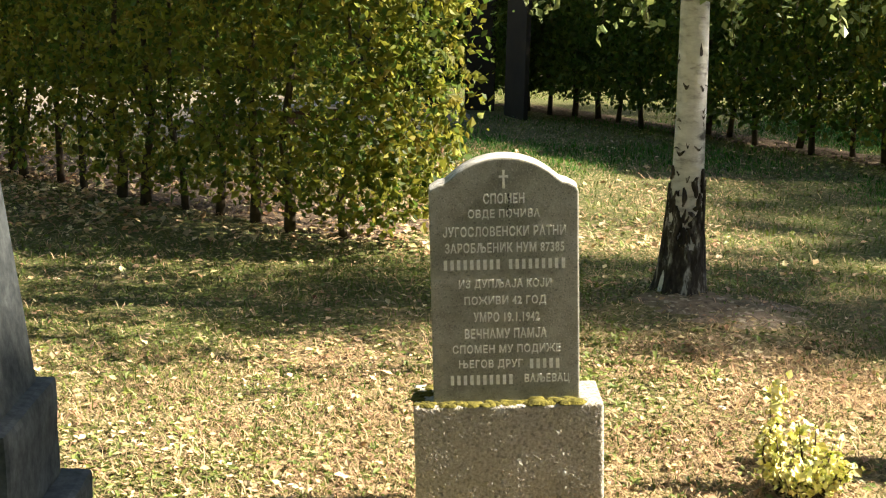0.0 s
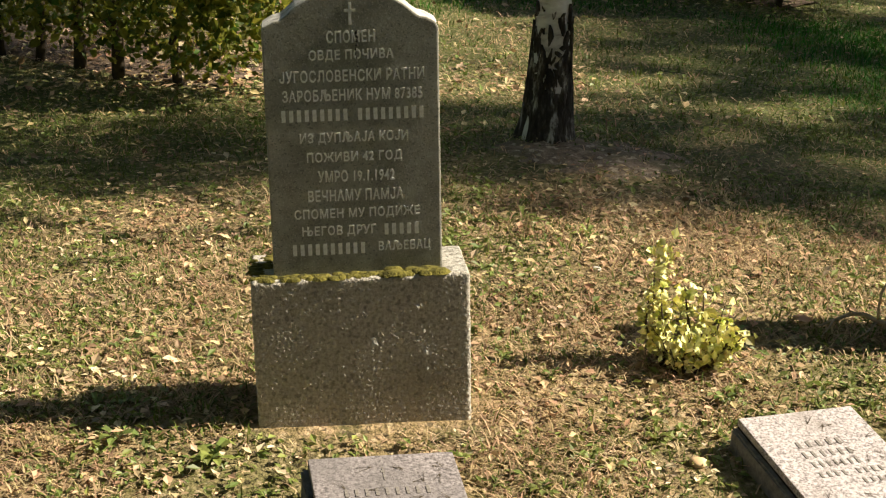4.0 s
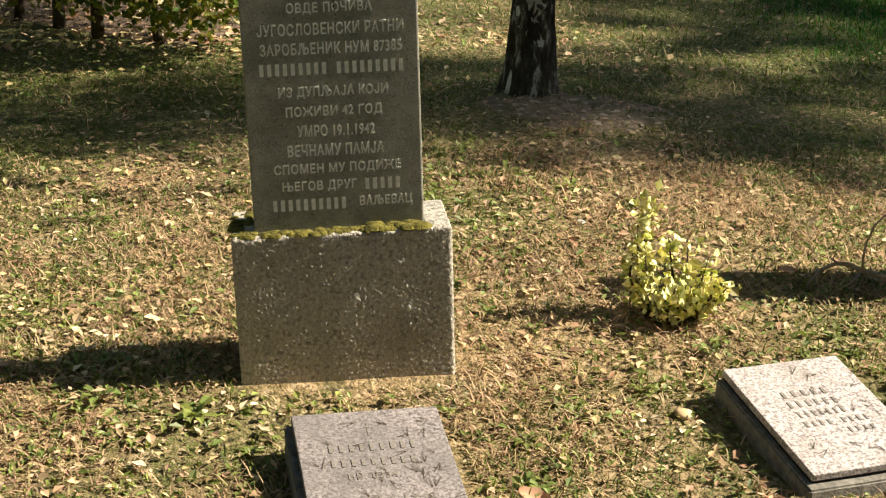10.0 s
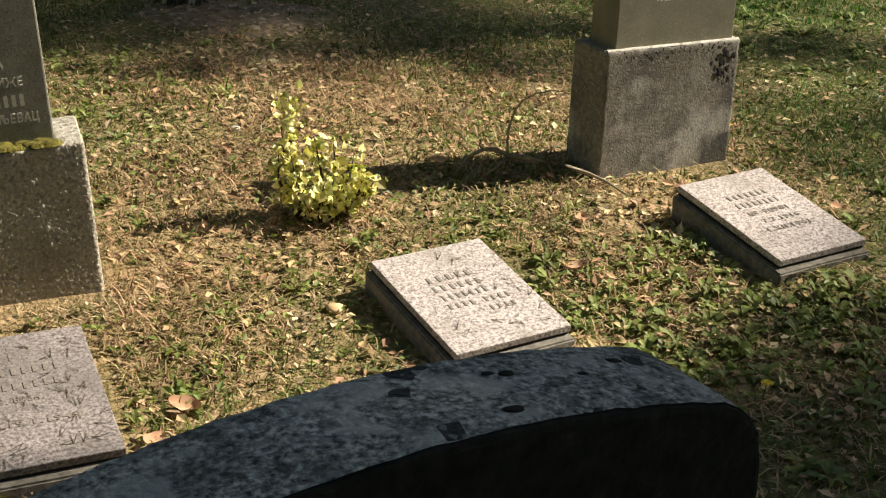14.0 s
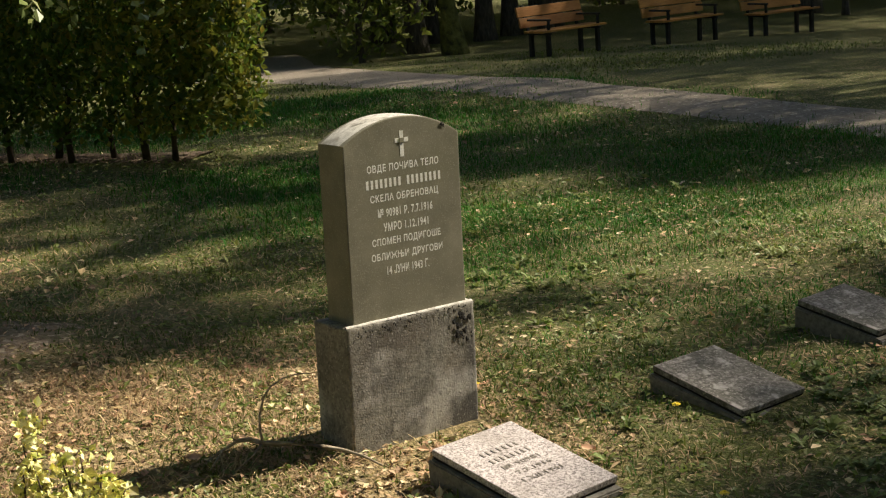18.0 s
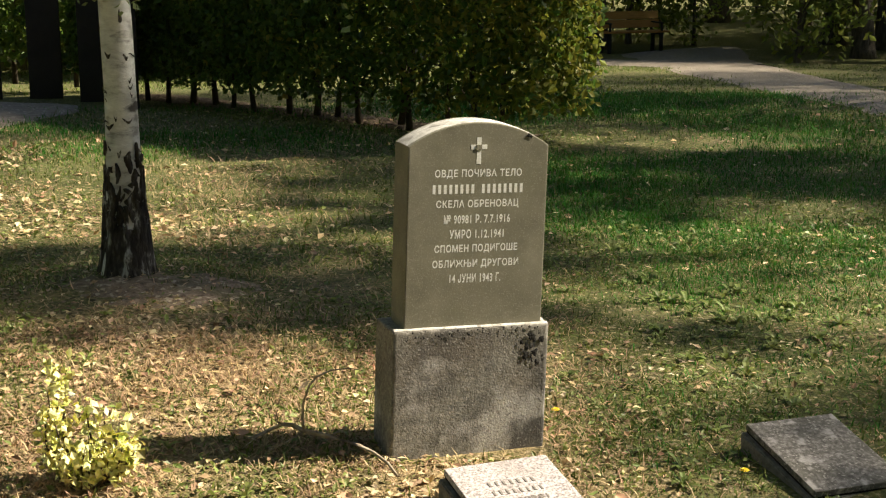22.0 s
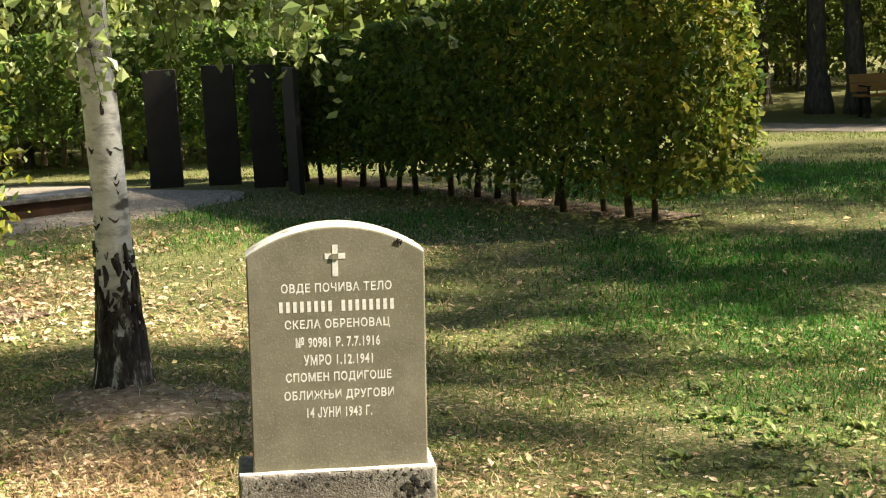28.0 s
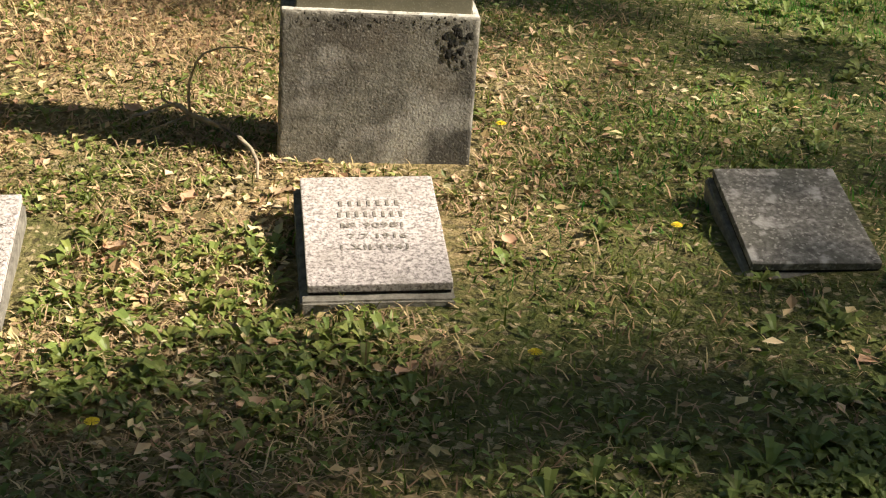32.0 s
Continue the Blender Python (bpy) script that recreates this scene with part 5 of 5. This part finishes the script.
# ---- small bush ----
def bush(x, y):
    rng = random.Random(8)
    nr = np.random.default_rng(8)
    b = empty("bush", pose(x, y, gz(x, y)), "small yellow-variegated bush growing from the lawn", "bush")
    cs = []
    sprays = [(-0.065, 0.05, 0.38, 100), (-0.055, 0.07, 0.34, 75), (-0.085, 0.04, 0.29, 70), (-0.11, 0.03, 0.23, 60), (-0.06, 0.0, 0.24, 60)]
    sprays += [(0.03, 0.05, 0.24, 60), (0.075, 0.04, 0.235, 60), (0.11, 0.0, 0.20, 60)]
    sprays += [(rng.uniform(-0.09, 0.15), rng.uniform(-0.09, 0.08), rng.uniform(0.07, 0.165), 30) for _ in range(26)]
    for (dx, dy, h, n) in sprays:
        p0 = Vector((dx * 0.35, dy * 0.3, -0.02))
        p1 = Vector((dx * 0.95, dy * 0.8, h * 0.55))
        p2 = Vector((dx + rng.uniform(-0.02, 0.02), dy + rng.uniform(-0.02, 0.02), h))
        v, f = tube([p0, p1, p2], [0.006, 0.004, 0.0015], 5)
        link_mesh("twig", v, f, M["stem"], b, smooth=True)
        for _ in range(n):
            s = rng.uniform(0.25, 1.04)
            q = p0.lerp(p1, s * 2) if s < 0.5 else p1.lerp(p2, s * 2 - 1)
            cs.append((q.x + rng.gauss(0, 0.017), q.y + rng.gauss(0, 0.017), q.z + rng.gauss(0, 0.012)))
    v, f = leaf_arrays(np.array(cs), 0.025, nr, ratio=0.8)
    link_mesh("leaves", v, f, M["bush_leaf"], b, "yellow-edged small leaves")
    return b


bush(*BUSH)

# fallen branch by the second stone
_fb = empty("fallen_branch", pose(FB[0], FB[1], gz(FB[0], FB[1]) + 0.020), "thin bare branch lying curled on the grass", "branch")
_p = [(-0.18, 0.035, 0.016), (-0.12, 0.06, 0.028), (-0.07, 0.045, 0.055), (-0.035, 0.02, 0.060), (0.0, 0.0, 0.045), (0.08, -0.035, 0.034), (0.16, -0.10, 0.026), (0.21, -0.17, 0.020), (0.245, -0.25, 0.014), (0.265, -0.34, 0.006)]
_v, _f = tube(_p, [0.003, 0.005, 0.0065, 0.0075, 0.008, 0.0075, 0.007, 0.006, 0.005, 0.003], 7, 0.2)
link_mesh("stem", _v, _f, M["twig"], _fb, smooth=True)
_v, _f = tube([(0.0, 0.0, 0.045), (-0.004, 0.0, 0.09), (0.0, 0.0, 0.14), (0.02, 0.0, 0.195), (0.045, 0.0, 0.225), (0.09, 0.004, 0.243), (0.15, 0.006, 0.247), (0.20, 0.0, 0.238)], [0.005, 0.0046, 0.0042, 0.0038, 0.0034, 0.003, 0.0024, 0.001], 6, 0.15)
link_mesh("side_twig", _v, _f, M["twig"], _fb, smooth=True)
for _q in ([(-0.07, 0.045, 0.055), (-0.09, 0.03, 0.075), (-0.085, 0.02, 0.105)], [(-0.12, 0.06, 0.028), (-0.16, -0.01, 0.03), (-0.20, -0.05, 0.012)], [(0.0, 0.0, 0.045), (-0.06, -0.06, 0.03), (-0.13, -0.10, 0.012)], [(0.08, -0.035, 0.034), (0.12, -0.02, 0.05), (0.15, 0.0, 0.055)]):
    _v, _f = tube(_q, [0.0035, 0.0026, 0.0012], 6)
    link_mesh("side_twig", _v, _f, M["twig"], _fb, smooth=True)


def pebble(name, x, y, s, material, label, seed, flat=0.5):
    bm = bmesh.new()
    bmesh.ops.create_icosphere(bm, subdivisions=2, radius=s)
    for v in bm.verts:
        v.co *= 1 + 0.28 * noise.noise(v.co * (1.6 / s) + Vector((seed, 0, 0)))
        v.co.z *= flat
    ob = tagged(part(name, bm, material, smooth=True), label, name.replace("_", " "))
    ob.matrix_world = pose(x, y, gz(x, y) + s * flat * 0.5, 0, 0, seed * 40)
    return ob


pebble("stone_chip", CHIP[0], CHIP[1], 0.017, M["chip"], "small pale chip of stone on the lawn", 1)
pebble("stone_chip", ROCK[0], ROCK[1], 0.026, M["litter"], "small tan stone lying beside a grave plate", 2)


# ---- flowers ----
def dandelion(x, y, h, seed):
    rng = random.Random(seed)
    d = empty("dandelion", pose(x, y, gz(x, y)), "yellow dandelion flower in the grass", "flower", "dandelions")
    v, f = tube([(0, 0, -0.01), (0.006, 0.003, h * 0.6), (0.012, 0.004, h)], [0.0018, 0.0016, 0.0016], 5)
    link_mesh("stalk", v, f, M["weed"], d, smooth=True)
    vs, fs = [], []
    for n, r, z in ((16, 0.0155, 0.002), (12, 0.011, 0.005), (8, 0.006, 0.008)):
        for k in range(n):
            a = 2 * math.pi * (k + rng.random() * 0.6) / n
            o = len(vs)
            c, s = math.cos(a), math.sin(a)
            vs += [(0.012, 0.004, h + z * 0.5), (0.012 + r * c - 0.0022 * s, 0.004 + r * s + 0.0022 * c, h + z), (0.012 + r * c + 0.0022 * s, 0.004 + r * s - 0.0022 * c, h + z)]
            fs.append((o, o + 1, o + 2))
    link_mesh("flower_head", vs, fs, M["flower"], d)
    return d


for _i, (_x, _y, _h) in enumerate(FLOWERS):
    dandelion(_x, _y, _h, _i)


# ---- lawn cover ----
FOOTPRINTS = [(-0.01, -0.045, 0.58, 0.28), (2.17, 0.40, 0.53, 0.28), (0.13, -0.86, 0.42, 0.54), (1.31, -0.56, 0.42, 0.50), (2.34, -0.36, 0.38, 0.48), (3.37, -0.02, 0.37, 0.44), (4.26, 0.30, 0.37, 0.40), (5.21, 0.69, 0.36, 0.46)]
COVER = [(P[0] - 0.01, P[1] - 0.01, P[0] + P[2] + 0.03, P[1] + P[3] + 0.03) for P in FOOTPRINTS]


def scatter(n, x0, x1, y0, y1, rng, lumpy=0.0, scale=1.0, seed=0.0, power=1.0):
    """Points on the lawn, thicker where a slow noise is high, none under the stones."""
    x, y = rng.uniform(x0, x1, n), y0 + (y1 - y0) * rng.random(n) ** power
    ok = np.ones(n, bool)
    for a, b, c, d in COVER:
        ok &= ~((x > a) & (x < c) & (y > b) & (y < d))
    edge = np.minimum(np.minimum(x - x0, x1 - x), np.minimum(y - y0, y1 - y))
    ok &= rng.random(n) < np.clip(edge / 0.9, 0, 1)
    soil = ((x - 1.40) / 0.50) ** 2 + ((y - 2.46) / 0.38) ** 2
    ok &= rng.random(n) < np.clip(0.30 + 0.7 * soil ** 1.5, 0, 1)
    if lumpy:
        w = np.array([noise.noise(Vector((float(p) * scale + seed, float(q) * scale, seed))) for p, q in zip(x, y)])
        ok &= rng.random(n) < np.clip(0.5 + lumpy * w * 2.2, 0.02, 1)
    return x[ok], y[ok]


def blades(name, n, area, h, w, lie, material, label, seed, lumpy=0.6, scale=1.2, power=1.0):
    """Grass blades: bent tapered strips of three triangles, upright or lying."""
    rng = np.random.default_rng(seed)
    x, y = scatter(n, *area, rng, lumpy, scale, seed, power)
    m = len(x)
    z = np.array([gz(float(p), float(q)) for p, q in zip(x, y)])
    a = rng.uniform(0, 2 * math.pi, m)
    t = np.clip(lie + 0.30 * rng.normal(size=m), 0.05, 1.50)
    L = h * (1 + 0.4 * rng.normal(size=m).clip(-1.6, 2))
    d = np.stack([np.cos(a), np.sin(a), 0 * a], 1)
    s = np.stack([-np.sin(a), np.cos(a), 0 * a], 1) * (w * rng.uniform(0.6, 1.3, m))[:, None]
    base = np.stack([x, y, z - 0.003 + (0.012 * rng.random(m) if lie > 1 else 0)], 1)
    up = np.array([0, 0, 1.0])
    mid = base + d * (L * 0.5 * np.sin(t * 0.8))[:, None] + up * (L * 0.5 * np.cos(t * 0.8))[:, None]
    tip = mid + d * (L * 0.5 * np.sin(np.minimum(t * 1.3, 1.7)))[:, None] + up * (L * 0.5 * np.cos(np.minimum(t * 1.3, 1.7)))[:, None]
    v = np.stack([base - s, base + s, mid - s * 0.8, mid + s * 0.8, tip], 1).reshape(-1, 3)
    i = np.arange(m)[:, None] * 5
    f = np.concatenate([i + [0, 1, 3], i + [0, 3, 2], i + [2, 3, 4]], 0)
    return tagged(link_mesh(name, v, f, material), label, "grass", kind="stuff")


def leaves_on_ground(name, n, area, size, material, label, seed, lumpy=0.5, scale=1.3, flat=0.75, ratio=0.55, lift=0.012, category="leaves", power=1.0):
    rng = np.random.default_rng(seed)
    x, y = scatter(n, *area, rng, lumpy, scale, seed, power)
    z = np.array([gz(float(p), float(q)) for p, q in zip(x, y)]) + lift * rng.random(len(x)) + 0.004
    v, f = leaf_arrays(np.stack([x, y, z], 1), size, rng, 0.4, flat=flat, ratio=ratio)
    return tagged(link_mesh(name, v, f, material), label, category, kind="stuff")


NEAR, MID = (-2.6, 6.4, -2.2, 4.2), (-5.5, 9.0, 2.6, 10.5)
DRY = (-2.6, 3.3, -2.2, 2.9)
blades("grass", 150000, NEAR, 0.034, 0.0022, 0.95, M["grass"], "short patchy green grass", 101, 0.8, 1.1)
blades("dry_grass", 52000, DRY, 0.042, 0.0021, 1.38, M["straw"], "dry straw-coloured grass thatch", 102, 0.6, 1.7)
blades("dry_grass", 60000, NEAR, 0.042, 0.0020, 1.38, M["straw"], "dry straw blades among the green grass", 115, 0.6, 1.2)
blades("grass", 50000, (2.7, 6.8, -0.4, 4.6), 0.036, 0.0025, 0.9, M["grass_lush"], "fresh green grass round the dark plates", 130, 1.0, 1.0)
blades("grass", 90000, (3.4, 8.6, 1.8, 6.0), 0.038, 0.0026, 0.9, M["grass_lush"], "fresh green grass beside the dark plates", 121, 0.8, 0.8)
blades("dry_grass", 90000, (-1.6, 3.3, -1.5, 2.2), 0.045, 0.0021, 1.30, M["straw"], "thick dry thatch in the sunlit lawn", 127, 1.2, 2.2)
blades("grass", 40000, (-1.6, 3.3, -1.5, 2.2), 0.036, 0.0024, 0.9, M["grass"], "green tufts in the sunlit lawn", 128, 1.7, 1.8)
leaves_on_ground("fallen_leaves", 9000, (-1.6, 3.3, -1.5, 2.2), 0.017, M["litter"], "crumbled leaf bits in the thatch", 129, 0.6, 2.0, 0.6, 0.6, 0.02)
leaves_on_ground("lawn_weeds", 60000, NEAR, 0.023, M["weed"], "small green lawn weeds and clover", 103, 0.9, 1.0, 0.55, 0.5, 0.018, "weeds")
leaves_on_ground("lawn_weeds", 13000, DRY, 0.026, M["weed"], "clumps of pale green weeds in the dry lawn", 122, 1.2, 2.3, 0.55, 0.5, 0.02, "weeds")
leaves_on_ground("fallen_leaves", 21000, DRY, 0.027, M["litter"], "dry brown and yellow fallen leaves", 104, 0.7, 1.1, 0.75, 0.6, 0.02)
leaves_on_ground("fallen_leaves", 10000, NEAR, 0.030, M["litter"], "scattered dry leaves on the lawn", 116, 0.7, 1.1, 0.75, 0.6, 0.02)
blades("grass", 70000, MID, 0.045, 0.0034, 0.85, M["grass"], "green lawn grass farther back", 105, 0.6, 0.5)
blades("grass", 150000, (2.9, 9.2, 3.6, 11.5), 0.050, 0.0038, 0.85, M["grass_lush"], "lush green lawn grass before the path", 117, 0.9, 0.45)
blades("dry_grass", 30000, (-5.5, 3.4, 2.6, 10.5), 0.055, 0.003, 1.35, M["straw"], "dry straw-coloured grass thatch farther back", 106, 0.5, 0.7)
leaves_on_ground("lawn_weeds", 22000, MID, 0.035, M["weed"], "green lawn weeds farther back", 107, 0.8, 0.6, 0.6, 0.5, 0.02, "weeds")
blades("grass", 24000, (-1.6, 3.2, 6.8, 10.6), 0.052, 0.0036, 0.8, M["grass_lush"], "tufts of fresh green grass beside the slabs", 123, 1.3, 0.7)
leaves_on_ground("fallen_leaves", 15000, (-4.2, 0.4, 3.9, 8.2), 0.045, M["litter"], "brown fallen leaves under the hedge", 124, 0.5, 0.9, 0.7, 0.6, 0.03)
leaves_on_ground("fallen_leaves", 4500, (-1.6, 2.2, 3.4, 6.8), 0.040, M["litter"], "pale fallen leaves lying round the birch", 125, 0.9, 0.8, 0.75, 0.6, 0.02)
blades("dry_grass", 14000, (-1.6, 2.4, 3.2, 6.8), 0.05, 0.0026, 1.38, M["straw"], "dry straw thatch behind the birch", 126, 0.9, 0.8)
leaves_on_ground("fallen_leaves", 4000, MID, 0.040, M["litter"], "dry fallen leaves on the shaded lawn", 108, 0.6, 0.8, 0.75, 0.6, 0.02)

FARLAWN = (-6.0, 16.0, 9.5, 22.0)
blades("grass", 80000, FARLAWN, 0.042, 0.0055, 0.9, M["grass"], "green grass under the far trees", 111, 0.7, 0.4)


def rosettes(name, n, area, size, material, label, seed, lumpy=1.0, scale=1.6):
    """Low rosettes of long pointed leaves that rise from one root and bend outwards."""
    rng = np.random.default_rng(seed)
    x, y = scatter(n, *area, rng, lumpy, scale, seed)
    vs, fs = [], []
    for px, py in zip(x, y):
        pz = gz(float(px), float(py)) - 0.004
        k = rng.integers(5, 10)
        s = size * rng.uniform(0.55, 1.3)
        for j in range(k):
            a = 2 * math.pi * (j + rng.random() * 0.7) / k
            rise = rng.uniform(0.15, 0.75)
            L = s * rng.uniform(0.7, 1.15)
            w = L * rng.uniform(0.13, 0.20)
            d = np.array([math.cos(a), math.sin(a), 0.0])
            q = np.array([-math.sin(a), math.cos(a), 0.0])
            o = len(vs)
            for sp, wd, hz in ((0.0, 0.25, 0.0), (0.35, 0.75, 0.75), (0.70, 1.0, 1.0), (1.0, 0.0, 0.72)):
                c = np.array([px, py, pz]) + d * L * sp * (1 - 0.3 * rise) + np.array([0, 0, L * rise * hz * 0.8 + 0.004])
                if wd:
                    lift = np.array([0, 0, w * 0.25 * wd])
                    vs += [c - q * w * wd + lift, c, c + q * w * wd + lift]
                else:
                    vs.append(c)
            for b in (0, 3):
                fs += [(o + b, o + b + 1, o + b + 4, o + b + 3), (o + b + 1, o + b + 2, o + b + 5, o + b + 4)]
            fs += [(o + 6, o + 7, o + 9), (o + 7, o + 8, o + 9)]
    return tagged(link_mesh(name, [tuple(v) for v in vs], fs, material), label, "weeds", kind="stuff")


rosettes("broad_weeds", 2800, (1.3, 4.6, -2.2, 0.3), 0.060, M["weed"], "broad-leaved dandelion rosettes before the plates", 109, 1.0, 1.5)
rosettes("broad_weeds", 700, (-2.2, 2.2, -1.2, 2.2), 0.045, M["weed"], "small leafy rosettes in the sunlit lawn", 110, 1.0, 2.0)
rosettes("broad_weeds", 620, (2.6, 6.4, 0.2, 4.4), 0.062, M["weed"], "pale leafy rosettes on the lawn", 112, 1.0, 1.2)
rosettes("broad_weeds", 30, (2.42, 2.85, -0.54, -0.40), 0.085, M["weed"], "tall leafy weeds before the pale plate", 113, 0.0)
rosettes("broad_weeds", 60, (0.52, 0.95, -0.75, -0.35), 0.05, M["weed"], "dense green weeds beside the pale plate", 114, 0.0)
rosettes("broad_weeds", 16, (-0.62, -0.04, -0.22, 0.06), 0.085, M["weed"], "tall leafy weeds beside the rough concrete base", 118, 0.0)
rosettes("broad_weeds", 26, (1.10, 1.42, 0.00, 0.24), 0.040, M["weed"], "low leafy weeds before the bush", 119, 0.0)
rosettes("broad_weeds", 120, (1.75, 2.45, -0.75, 0.15), 0.055, M["weed"], "bright leafy weeds between the pale plates", 120, 0.0)


# ---- single large leaves, and needles on the plates ----
def fallen_leaf(x, y, r, seed):
    """One curled oval leaf with a stalk."""
    rng = random.Random(seed)
    vs, fs = [], []
    n, m = 8, 4
    curl = rng.uniform(0.5, 1.3)
    for i in range(n + 1):
        s = i / n
        w = r * 0.75 * math.sin(math.pi * (0.04 + 0.93 * s)) ** 0.8
        for j in range(m + 1):
            q = 2 * j / m - 1
            vs.append(((s - 0.5) * 2 * r, q * w, r * curl * 0.45 * (q * q * 0.8 + (s - 0.5) ** 2) + 0.004 * noise.noise(Vector((s * 5, q * 3, seed)))))
    for i in range(n):
        for j in range(m):
            a = i * (m + 1) + j
            fs.append((a, a + 1, a + m + 2, a + m + 1))
    lf = empty("fallen_leaf", pose(x, y, gz(x, y) + 0.016, rng.uniform(-14, 14), rng.uniform(-14, 14), rng.uniform(0, 360)), "curled brown fallen leaf lying on the lawn", "leaf", "large fallen leaves")
    link_mesh("blade", vs, fs, M["litter"], lf, smooth=True)
    v, f = tube([(-r, 0, 0.004), (-r * 1.3, 0.004, 0.006), (-r * 1.7, 0.010, 0.004)], [0.0013, 0.0011, 0.0009], 5)
    link_mesh("stalk", v, f, M["twig"], lf, smooth=True)
    return lf


for _i, (_x, _y, _r) in enumerate(BIGLEAVES):
    fallen_leaf(_x, _y, _r, _i + 3)


def needles(m, w, d, hb, hf, n, seed, label):
    """Pairs of dark pine needles scattered on a sloping slab."""
    rng = random.Random(seed)
    vs, fs = [], []
    tilt = math.atan2(hb - hf, d)
    tm = m @ Matrix.Translation((0, 0, hf)) @ Matrix.Rotation(tilt, 4, 'X')
    for _ in range(n):
        x, y, a = rng.betavariate(2.2, 1.0) * (w - 0.06) + 0.03, rng.uniform(0.06, d - 0.04), rng.uniform(0, 6.28)
        for k in (-0.22, 0.22):
            L = rng.uniform(0.025, 0.05)
            c, q = Vector((math.cos(a + k), math.sin(a + k), 0)), Vector((-math.sin(a + k), math.cos(a + k), 0)) * 0.0011
            o = len(vs)
            p0, p1 = Vector((x, y, 0.0312)), Vector((x, y, 0.0325)) + c * L
            vs += [tm @ (p0 - q), tm @ (p0 + q), tm @ (p1 + q * 0.4), tm @ (p1 - q * 0.4)]
            fs.append((o, o + 1, o + 2, o + 3))
    return tagged(link_mesh("pine_needles", vs, fs, M["stem"]), label, "needles", kind="stuff")


needles(pose(0.168, -0.878, -0.088, 0, 0, 5.5), 0.388, 0.545, 0.112, 0.038, 44, 1, "dark pine needles on a pale grave plate")
needles(pose(1.386, -0.602, -0.098, 0, 0, 13.0), 0.372, 0.490, 0.125, 0.040, 22, 2, "few dark pine needles on a pale grave plate")
